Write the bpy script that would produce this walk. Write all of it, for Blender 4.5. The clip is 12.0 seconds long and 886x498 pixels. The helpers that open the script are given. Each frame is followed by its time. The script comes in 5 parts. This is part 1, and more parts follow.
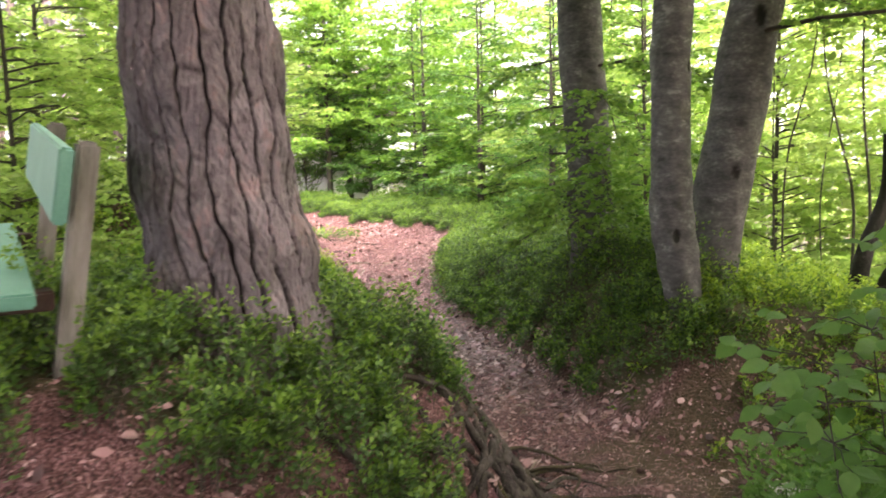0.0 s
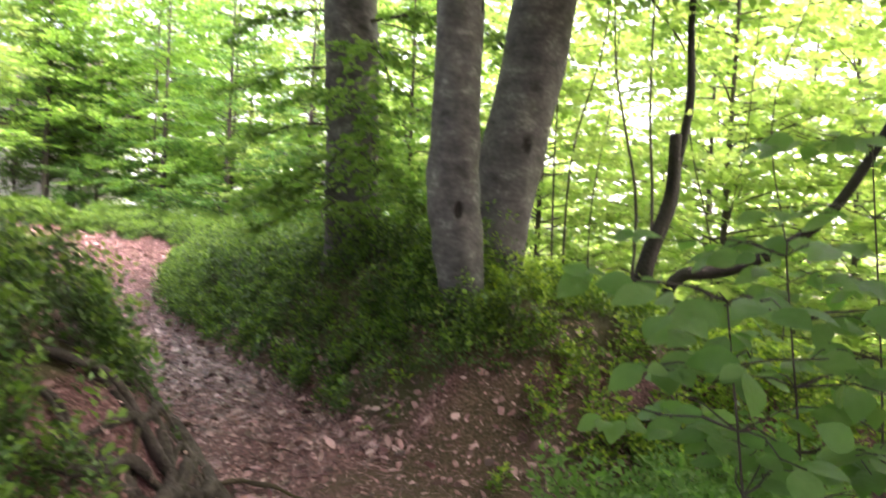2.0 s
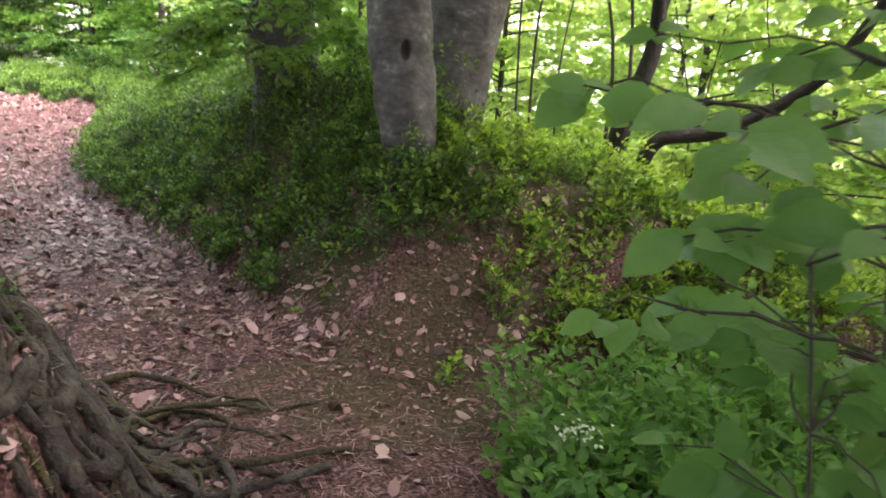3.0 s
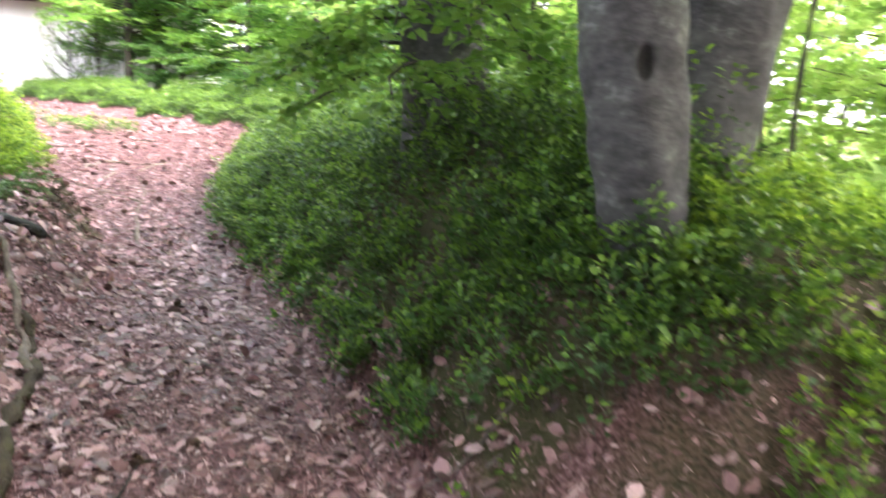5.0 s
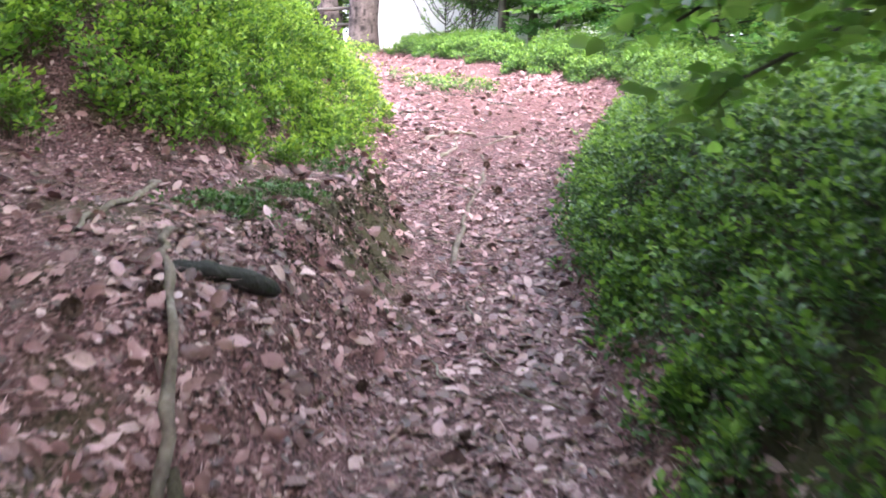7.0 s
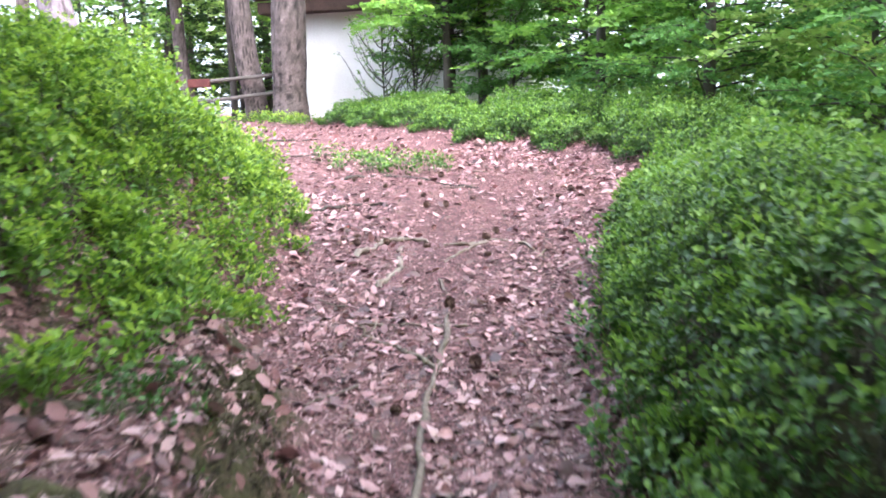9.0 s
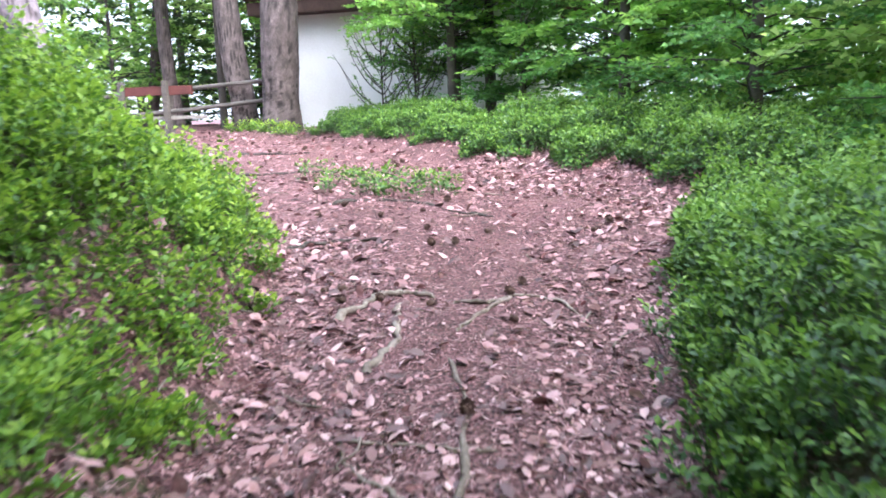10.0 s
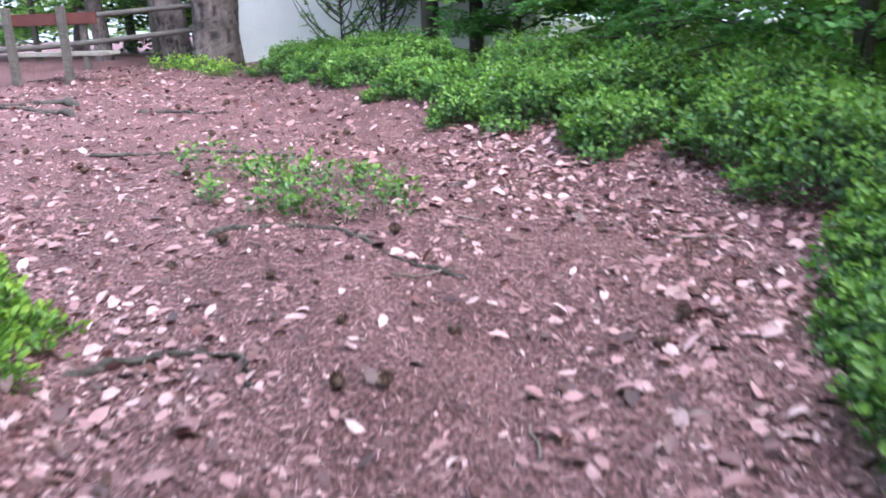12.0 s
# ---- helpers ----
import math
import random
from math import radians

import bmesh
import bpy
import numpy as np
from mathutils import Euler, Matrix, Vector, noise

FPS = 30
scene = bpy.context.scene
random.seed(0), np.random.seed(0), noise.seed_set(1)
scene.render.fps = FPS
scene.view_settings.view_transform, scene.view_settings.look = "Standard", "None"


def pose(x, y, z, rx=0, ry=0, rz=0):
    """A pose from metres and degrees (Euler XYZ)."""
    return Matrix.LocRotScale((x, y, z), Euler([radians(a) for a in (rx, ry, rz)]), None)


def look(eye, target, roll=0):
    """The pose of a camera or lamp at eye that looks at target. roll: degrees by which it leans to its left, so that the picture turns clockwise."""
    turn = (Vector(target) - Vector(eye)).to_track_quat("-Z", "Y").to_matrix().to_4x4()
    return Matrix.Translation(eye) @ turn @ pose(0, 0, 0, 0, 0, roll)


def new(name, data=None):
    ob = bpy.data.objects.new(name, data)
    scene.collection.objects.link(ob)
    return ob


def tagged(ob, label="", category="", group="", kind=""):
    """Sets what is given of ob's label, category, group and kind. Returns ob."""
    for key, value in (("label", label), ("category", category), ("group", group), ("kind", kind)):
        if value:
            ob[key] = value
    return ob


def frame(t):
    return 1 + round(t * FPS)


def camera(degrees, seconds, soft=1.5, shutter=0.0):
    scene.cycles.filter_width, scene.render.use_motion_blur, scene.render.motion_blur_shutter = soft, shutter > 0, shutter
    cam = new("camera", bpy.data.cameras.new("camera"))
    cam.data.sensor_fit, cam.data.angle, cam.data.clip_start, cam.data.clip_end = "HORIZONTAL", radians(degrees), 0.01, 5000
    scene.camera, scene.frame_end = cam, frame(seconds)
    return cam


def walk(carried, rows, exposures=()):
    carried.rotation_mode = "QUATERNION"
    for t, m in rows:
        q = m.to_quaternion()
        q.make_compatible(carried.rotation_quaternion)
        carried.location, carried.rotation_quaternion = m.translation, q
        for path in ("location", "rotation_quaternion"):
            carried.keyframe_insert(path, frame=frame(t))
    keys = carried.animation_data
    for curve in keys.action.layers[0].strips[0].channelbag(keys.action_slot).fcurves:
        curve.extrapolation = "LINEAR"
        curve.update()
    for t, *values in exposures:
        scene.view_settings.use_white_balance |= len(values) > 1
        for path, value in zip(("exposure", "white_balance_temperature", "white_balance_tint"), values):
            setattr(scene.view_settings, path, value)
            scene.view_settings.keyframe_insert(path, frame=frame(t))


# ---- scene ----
cam = camera(58.0, 12.0, soft=1.7, shutter=0.5)
PATH = [
    (0, (0.001, -0.001, 1.266), (-0.001, 1.990, 1.076), -1.52),
    (0.5, (0.015, 0.349, 1.174), (0.124, 2.342, 1.048), -1.39),
    (1, (0.019, 0.665, 1.045), (0.302, 2.645, 1.003), -0.24),
    (1.5, (0.107, 0.955, 0.870), (0.539, 2.908, 0.876), 1.17),
    (2, (0.195, 1.225, 0.713), (0.798, 3.132, 0.665), 3.11),
    (2.5, (0.330, 1.511, 0.608), (1.032, 3.373, 0.410), 3.45),
    (2.7, (0.389, 1.638, 0.598), (1.101, 3.486, 0.320), 3.64),
    (4.3, (0.599, 2.638, 0.621), (1.176, 4.499, 0.170), 2.26),
    (4.5, (0.608, 2.800, 0.628), (1.146, 4.678, 0.203), 2.38),
    (5, (0.682, 3.202, 0.687), (1.015, 5.142, 0.336), 2.75),
    (5.5, (0.819, 3.639, 0.746), (0.859, 5.612, 0.421), 2.53),
    (6, (0.774, 4.226, 0.734), (0.640, 6.185, 0.353), 3.52),
    (6.5, (0.721, 4.726, 0.689), (0.312, 6.625, 0.210), 3.05),
    (7, (0.564, 5.200, 0.719), (0.006, 7.054, 0.216), 1.18),
    (7.5, (0.440, 5.665, 0.744), (-0.107, 7.524, 0.252), -1.56),
    (7.7, (0.386, 5.869, 0.760), (-0.149, 7.735, 0.277), -2.07),
    (9.3, (-0.075, 7.570, 0.750), (-0.527, 9.488, 0.407), -1.73),
    (9.5, (-0.140, 7.775, 0.758), (-0.594, 9.692, 0.419), -1.80),
    (10, (-0.255, 8.288, 0.785), (-0.717, 10.203, 0.438), -1.98),
    (10.5, (-0.343, 8.833, 0.825), (-0.778, 10.743, 0.421), -2.68),
    (11, (-0.416, 9.422, 0.871), (-0.805, 11.321, 0.378), -2.52),
    (11.5, (-0.506, 9.952, 0.893), (-0.889, 11.841, 0.361), -2.51),
    (12, (-0.574, 10.492, 0.986), (-1.006, 12.368, 0.443), -1.81),
]
EXPOSURE = [(0, 3.2, 7000, 18), (2.5, 3.2, 6700, 16), (4.5, 3.65, 6200, 15), (5.5, 3.7, 6100, 18), (6.5, 3.5, 5800, 17), (7.5, 3.25, 5700, 17), (9.5, 2.85, 5450, 12), (12, 2.15, 5100, 8)]
walk(cam, [(t, look(eye, target, roll)) for t, eye, target, roll in PATH], EXPOSURE)

# ---- world, sun, exposure ----
SUN_EL, SUN_ROT = radians(48), radians(126)
world = bpy.data.worlds.new("sky")
scene.world = world
world.use_nodes = True
wn = world.node_tree.nodes
sky = wn.new("ShaderNodeTexSky")
sky.sky_type, sky.sun_disc = "NISHITA", False
sky.sun_elevation, sky.sun_rotation = SUN_EL, SUN_ROT
sky.air_density, sky.dust_density, sky.ozone_density = 1.0, 9.0, 0.6
wn["Background"].inputs["Strength"].default_value = 0.15
cloud = wn.new("ShaderNodeMix")  # a thin even cloud cover before the sky
cloud.data_type = "RGBA"
cloud.inputs[0].default_value = 0.4
cloud.inputs[7].default_value = (6.0, 6.0, 6.1, 1)
world.node_tree.links.new(sky.outputs["Color"], cloud.inputs[6])
world.node_tree.links.new(cloud.outputs[2], wn["Background"].inputs["Color"])
sun = new("sun", bpy.data.lights.new("sun", "SUN"))
sun.data.energy, sun.data.angle, sun.data.color = 1.0, radians(45), (1.0, 0.97, 0.92)
sun.matrix_world = look((0, 0, 0), (-math.sin(SUN_ROT) * math.cos(SUN_EL), -math.cos(SUN_ROT) * math.cos(SUN_EL), -math.sin(SUN_EL)))

# ---- materials ----
RNG = np.random.default_rng(7)


def material(name, stops, scale=6.0, detail=4.0, rough=0.8, bump=0.3, bump_scale=40.0, stretch=(1, 1, 1), island=0.0, translucent=0.0,
             object_random=0.0, spec=0.3, attribute="", dark=(0.03, 0.025, 0.02), fine=0.35):
    """A node material: two scales of noise through a colour ramp, with bump; leaves also let light through."""
    m = bpy.data.materials.new(name)
    m.use_nodes = True
    nt = m.node_tree
    n, link = nt.nodes, nt.links.new
    bsdf = n["Principled BSDF"]
    bsdf.inputs["Roughness"].default_value = rough
    bsdf.inputs["Specular IOR Level"].default_value = spec
    coord = n.new("ShaderNodeTexCoord")
    mapping = n.new("ShaderNodeMapping")
    mapping.inputs["Scale"].default_value = stretch
    link(coord.outputs["Object"], mapping.inputs["Vector"])
    coarse = n.new("ShaderNodeTexNoise")
    coarse.inputs["Scale"].default_value, coarse.inputs["Detail"].default_value = scale, detail
    link(mapping.outputs["Vector"], coarse.inputs["Vector"])
    grain = n.new("ShaderNodeTexNoise")
    grain.inputs["Scale"].default_value, grain.inputs["Detail"].default_value = bump_scale, 6.0
    link(mapping.outputs["Vector"], grain.inputs["Vector"])
    mix = n.new("ShaderNodeMix")
    mix.inputs[0].default_value = fine
    link(coarse.outputs["Fac"], mix.inputs[2])
    link(grain.outputs["Fac"], mix.inputs[3])
    value = mix.outputs[0]
    for amount, node_name, socket in ((island, "ShaderNodeNewGeometry", "Random Per Island"), (object_random, "ShaderNodeObjectInfo", "Random")):
        if amount:
            src = n.new(node_name)
            blend = n.new("ShaderNodeMix")
            blend.inputs[0].default_value = amount
            link(value, blend.inputs[2])
            link(src.outputs[socket], blend.inputs[3])
            value = blend.outputs[0]
    ramp = n.new("ShaderNodeValToRGB")
    while len(ramp.color_ramp.elements) < len(stops):
        ramp.color_ramp.elements.new(0.5)
    for e, (p, c) in zip(ramp.color_ramp.elements, stops):
        e.position, e.color = p, (*c, 1)
    link(value, ramp.inputs["Fac"])
    colour = ramp.outputs["Color"]
    if attribute:
        att = n.new("ShaderNodeAttribute")
        att.attribute_name = attribute
        over = n.new("ShaderNodeMix")
        over.data_type = "RGBA"
        link(att.outputs["Fac"], over.inputs[0])
        link(colour, over.inputs[6])
        over.inputs[7].default_value = (*dark, 1)
        colour = over.outputs[2]
    link(colour, bsdf.inputs["Base Color"])
    if bump:
        b = n.new("ShaderNodeBump")
        b.inputs["Strength"].default_value, b.inputs["Distance"].default_value = bump, 0.02
        link(grain.outputs["Fac"], b.inputs["Height"])
        link(b.outputs["Normal"], bsdf.inputs["Normal"])
    if translucent:
        t = n.new("ShaderNodeBsdfTranslucent")
        bright = n.new("ShaderNodeMix")
        bright.data_type, bright.blend_type = "RGBA", "MULTIPLY"
        bright.inputs[0].default_value = 1.0
        link(colour, bright.inputs[6])
        bright.inputs[7].default_value = (1.48, 1.42, 0.95, 1)
        link(bright.outputs[2], t.inputs["Color"])
        shade = n.new("ShaderNodeMixShader")
        shade.inputs["Fac"].default_value = translucent
        link(bsdf.outputs["BSDF"], shade.inputs[1])
        link(t.outputs["BSDF"], shade.inputs[2])
        link(shade.outputs["Shader"], n["Material Output"].inputs["Surface"])
    return m


# The moss attribute also carries the dark floor under bushes and off the path
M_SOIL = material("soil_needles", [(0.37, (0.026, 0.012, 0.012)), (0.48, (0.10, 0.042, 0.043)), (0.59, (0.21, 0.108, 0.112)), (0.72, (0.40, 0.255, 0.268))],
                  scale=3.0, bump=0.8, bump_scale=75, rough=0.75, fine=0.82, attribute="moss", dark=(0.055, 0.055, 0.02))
M_LITTER = material("dead_leaf", [(0.1, (0.06, 0.026, 0.025)), (0.42, (0.185, 0.084, 0.084)), (0.72, (0.40, 0.215, 0.224)), (0.97, (0.64, 0.45, 0.46))],
                    scale=9, island=0.8, rough=0.4, spec=0.5, bump=0.3, bump_scale=60)
# Older leaves darkened and shoots lightened, painting shade into the bush interior
M_BERRY = material("bilberry_leaf", [(0.1, (0.018, 0.047, 0.011)), (0.5, (0.06, 0.132, 0.029)), (0.9, (0.14, 0.24, 0.055))],
                   scale=4.0, island=0.45, rough=0.42, spec=0.4, bump=0.1, translucent=0.16)
# Bilberry leaf again, its colour brightened for growth that stands in stronger light
M_BERRY_BRIGHT = material("bright_bilberry_leaf", [(0.1, (0.04, 0.095, 0.012)), (0.5, (0.11, 0.215, 0.028)), (0.9, (0.23, 0.36, 0.055))],
                         scale=4.0, island=0.4, rough=0.45, spec=0.4, bump=0.1, translucent=0.28)
M_SHOOT = material("young_shoot_leaf", [(0.1, (0.14, 0.26, 0.03)), (0.5, (0.27, 0.41, 0.055)), (0.9, (0.42, 0.54, 0.10))],
                   scale=3.0, island=0.4, rough=0.45, spec=0.4, bump=0.1, translucent=0.45)
M_BERRY_SHOOT = material("bilberry_shoot_leaf", [(0.1, (0.075, 0.155, 0.026)), (0.5, (0.155, 0.275, 0.05)), (0.9, (0.27, 0.40, 0.085))],
                         scale=3.0, island=0.4, rough=0.45, spec=0.4, bump=0.1, translucent=0.4)
M_BEECH_LEAF = material("beech_leaf", [(0.1, (0.06, 0.14, 0.028)), (0.5, (0.15, 0.28, 0.06)), (0.9, (0.27, 0.41, 0.11))],
                        scale=0.8, island=0.55, rough=0.4, spec=0.45, bump=0.1, translucent=0.5)
# Light green leaf, raised and paled further to stand for a brightly lit background
M_BRIGHT_LEAF = material("painted_lit_leaf", [(0.1, (0.14, 0.25, 0.065)), (0.5, (0.28, 0.41, 0.135)), (0.9, (0.46, 0.56, 0.25))],
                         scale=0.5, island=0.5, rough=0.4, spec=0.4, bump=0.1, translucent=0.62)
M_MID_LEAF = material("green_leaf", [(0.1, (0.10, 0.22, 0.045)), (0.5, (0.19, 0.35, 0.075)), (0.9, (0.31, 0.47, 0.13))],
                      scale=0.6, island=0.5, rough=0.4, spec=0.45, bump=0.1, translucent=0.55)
M_SPROUT_LEAF = material("broad_leaf", [(0.1, (0.07, 0.165, 0.038)), (0.5, (0.125, 0.26, 0.07)), (0.9, (0.21, 0.35, 0.11))],
                         scale=14, island=0.4, rough=0.4, spec=0.45, bump=0.25, bump_scale=50, translucent=0.52)
M_NEEDLE = material("pine_needles", [(0.2, (0.03, 0.07, 0.02)), (0.8, (0.07, 0.13, 0.035))], scale=2, island=0.5, rough=0.6, bump=0, translucent=0.2)
M_CONIFER = material("yew_foliage", [(0.2, (0.06, 0.145, 0.042)), (0.8, (0.15, 0.29, 0.085))], scale=2, island=0.5, rough=0.5, bump=0, translucent=0.45)
M_BEECH_BARK = material("beech_bark", [(0.3, (0.045, 0.042, 0.044)), (0.45, (0.085, 0.081, 0.084)), (0.57, (0.13, 0.125, 0.127)), (0.68, (0.27, 0.262, 0.262))],
                        scale=8, detail=8, rough=0.8, bump=0.28, bump_scale=30, fine=0.4, stretch=(1, 1, 1.7), attribute="mark", dark=(0.014, 0.012, 0.011))
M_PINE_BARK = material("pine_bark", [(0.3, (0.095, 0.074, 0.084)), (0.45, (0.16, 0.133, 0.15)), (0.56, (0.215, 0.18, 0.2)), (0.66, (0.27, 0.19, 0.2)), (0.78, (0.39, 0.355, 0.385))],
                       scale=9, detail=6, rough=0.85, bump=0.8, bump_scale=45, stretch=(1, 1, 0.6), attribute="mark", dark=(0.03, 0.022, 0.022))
M_DARK_BARK = material("near_black_bark", [(0.3, (0.009, 0.008, 0.0075)), (0.7, (0.028, 0.025, 0.022))], scale=9, rough=0.8, bump=0.6)
# Darker copy of the pine bark, for most of the pines by the house
M_DARK_PINE = material("dark_pine_bark", [(0.3, (0.055, 0.042, 0.04)), (0.45, (0.10, 0.078, 0.075)), (0.6, (0.165, 0.13, 0.125)), (0.75, (0.25, 0.205, 0.2))],
                       scale=9, detail=6, rough=0.85, bump=0.8, bump_scale=45, stretch=(1, 1, 0.6), attribute="mark", dark=(0.02, 0.016, 0.015))
M_OLD_WOOD = material("dark_weathered_wood", [(0.3, (0.05, 0.042, 0.038)), (0.7, (0.14, 0.122, 0.11))], scale=6, rough=0.85, bump=0.5, bump_scale=40, stretch=(0.7, 6, 6))
M_TWIG = material("twig_bark", [(0.3, (0.035, 0.03, 0.025)), (0.7, (0.095, 0.082, 0.07))], scale=8, rough=0.85, bump=0.3)
M_ROOT = material("root_bark", [(0.3, (0.10, 0.075, 0.06)), (0.5, (0.20, 0.16, 0.135)), (0.75, (0.37, 0.33, 0.29))], scale=14, rough=0.8, bump=0.6,
                  bump_scale=60, stretch=(1, 1, 1), object_random=0.15)
M_OLD_ROOT = material("old_root_bark", [(0.3, (0.025, 0.019, 0.017)), (0.5, (0.06, 0.049, 0.043)), (0.75, (0.14, 0.12, 0.11))], scale=16, rough=0.85, bump=0.8, bump_scale=70)
M_MOSSY = material("mossy_root", [(0.3, (0.035, 0.028, 0.02)), (0.5, (0.08, 0.064, 0.045)), (0.75, (0.10, 0.105, 0.032))], scale=10, rough=0.95, bump=0.9, bump_scale=90)
M_CONE = material("cone_scale", [(0.3, (0.05, 0.028, 0.022)), (0.7, (0.14, 0.085, 0.07))], scale=40, rough=0.8, bump=0.4)
M_GREEN_PAINT = material("green_paint", [(0.3, (0.10, 0.27, 0.20)), (0.7, (0.17, 0.37, 0.29))], scale=5, rough=0.5, bump=0.15, bump_scale=80)
M_GREY_WOOD = material("weathered_wood", [(0.3, (0.17, 0.15, 0.135)), (0.7, (0.36, 0.33, 0.30))], scale=6, rough=0.85, bump=0.5, bump_scale=40, stretch=(6, 6, 0.7))
M_RED_WOOD = material("red_stained_wood", [(0.3, (0.06, 0.018, 0.017)), (0.7, (0.11, 0.036, 0.032))], scale=5, rough=0.7, bump=0.3)
M_RENDER = material("whitewashed_render", [(0.3, (0.72, 0.69, 0.67)), (0.6, (0.83, 0.81, 0.80))], scale=1.6, rough=0.9, bump=0.35, bump_scale=30)
M_SHINGLE = material("wood_shingle", [(0.3, (0.12, 0.10, 0.09)), (0.7, (0.28, 0.25, 0.23))], scale=8, rough=0.9, bump=0.5, object_random=0.5)
M_FASCIA = material("dark_fascia", [(0.3, (0.045, 0.028, 0.022)), (0.7, (0.09, 0.055, 0.045))], scale=5, rough=0.8, bump=0.3)
YOUNGER = {M_BERRY: M_BERRY_SHOOT, M_BERRY_BRIGHT: M_SHOOT, M_SPROUT_LEAF: M_SPROUT_LEAF, M_MID_LEAF: M_BRIGHT_LEAF}
M_WATER = material("lake_water", [(0.3, (0.03, 0.05, 0.05)), (0.7, (0.05, 0.07, 0.07))], scale=0.2, rough=0.12, bump=0.15, bump_scale=2, spec=0.6)
M_FLOWER = material("white_flower", [(0.3, (0.55, 0.58, 0.45)), (0.7, (0.75, 0.76, 0.65))], scale=20, island=0.4, rough=0.6, bump=0)

# ---- mesh helpers ----


def mesh_from(name, verts, faces, mat, smooth=False, attribute=None):
    """A mesh from arrays of points and of triangles or quads."""
    verts, faces = np.asarray(verts, np.float32), np.asarray(faces, np.int32)
    me = bpy.data.meshes.new(name)
    k = faces.shape[1]
    me.vertices.add(len(verts))
    me.vertices.foreach_set("co", verts.ravel())
    me.loops.add(faces.size)
    me.loops.foreach_set("vertex_index", faces.ravel())
    me.polygons.add(len(faces))
    me.polygons.foreach_set("loop_start", np.arange(0, faces.size, k, dtype=np.int32))
    if smooth:
        me.polygons.foreach_set("use_smooth", np.ones(len(faces), bool))
    me.update(calc_edges=True)
    me.validate()
    if attribute is not None:
        a = me.attributes.new(attribute[0], "FLOAT", "POINT")
        a.data.foreach_set("value", np.asarray(attribute[1], np.float32))
    me.materials.append(mat)
    return me


def thing(name, label, category, at=(0, 0, 0), group="", kind=""):
    ob = new(name)
    ob.location = at
    return tagged(ob, label, category, group, kind)


def part(name, data, parent, label=""):
    """One mesh as a part of a thing; the mesh is given in the thing's own space."""
    ob = new(name, data)
    ob.parent = parent
    return tagged(ob, label)


def bm_part(name, bm, mat, parent, label="", smooth=False):
    me = bpy.data.meshes.new(name)
    bm.to_mesh(me)
    bm.free()
    if smooth:
        for p in me.polygons:
            p.use_smooth = True
    me.materials.append(mat)
    return part(name, me, parent, label)


def board(size, bevel=0.006, warp=0.0):
    """A bevelled board of that size about its centre."""
    bm = bmesh.new()
    bmesh.ops.create_cube(bm, size=1, matrix=Matrix.Diagonal((*size, 1)))
    bmesh.ops.bevel(bm, geom=bm.edges[:], offset=bevel, segments=2, affect="EDGES")
    if warp:
        for v in bm.verts:
            v.co += noise.noise_vector(v.co * 3.0) * warp
    return bm


def tube_arrays(points, radii, sides=10, wobble=0.0, seed=0):
    """Rings of points along a line: the points, the quads, and per point its angle and distance along the line."""
    pts = np.asarray(points, float)
    rad = np.asarray(radii, float)
    tan = np.gradient(pts, axis=0)
    tan /= np.linalg.norm(tan, axis=1, keepdims=True) + 1e-9
    ref = np.array([1.0, 0.13, 0.07]) if abs(tan[:, 0]).mean() < 0.8 else np.array([0.1, 0.2, 1.0])
    a = np.cross(tan, ref)
    a /= np.linalg.norm(a, axis=1, keepdims=True) + 1e-9
    b = np.cross(tan, a)
    ang = np.linspace(0, 2 * np.pi, sides, endpoint=False)
    rng = np.random.default_rng(seed)
    r = rad[:, None] * np.ones(sides)
    if wobble:
        s = np.arange(len(pts))[:, None]
        for k in (2, 3, 5):
            r = r * (1 + wobble / k * 1.6 * np.sin(k * ang[None] + rng.uniform(0, 6) + s * rng.uniform(-0.25, 0.25)))
    v = pts[:, None] + r[..., None] * (np.cos(ang)[None, :, None] * a[:, None] + np.sin(ang)[None, :, None] * b[:, None])
    i, j = np.meshgrid(np.arange(len(pts) - 1), np.arange(sides), indexing="ij")
    j2 = (j + 1) % sides
    q = np.stack([i * sides + j, i * sides + j2, (i + 1) * sides + j2, (i + 1) * sides + j], -1).reshape(-1, 4)
    along = np.r_[0, np.cumsum(np.linalg.norm(np.diff(pts, axis=0), axis=1))]
    return v.reshape(-1, 3), q, np.tile(ang, len(pts)), np.repeat(along, sides), (a, b)


def curve_points(ctrl, n):
    """A smooth line through control points."""
    c = np.asarray(ctrl, float)
    c = np.vstack([2 * c[0] - c[1], c, 2 * c[-1] - c[-2]])
    out = []
    for u in np.linspace(0, len(c) - 3 - 1e-6, n):
        k, f = int(u), u - int(u)
        p0, p1, p2, p3 = c[k:k + 4]
        out.append(0.5 * (2 * p1 + (p2 - p0) * f + (2 * p0 - 5 * p1 + 4 * p2 - p3) * f * f + (3 * p1 - p0 - 3 * p2 + p3) * f ** 3))
    return np.array(out)


def join_arrays(pieces):
    vs, fs, off = [], [], 0
    for v, f in pieces:
        vs.append(v)
        fs.append(np.asarray(f) + off)
        off += len(v)
    return np.concatenate(vs), np.concatenate(fs)


def unit(v):
    return v / (np.linalg.norm(v, axis=-1, keepdims=True) + 1e-9)


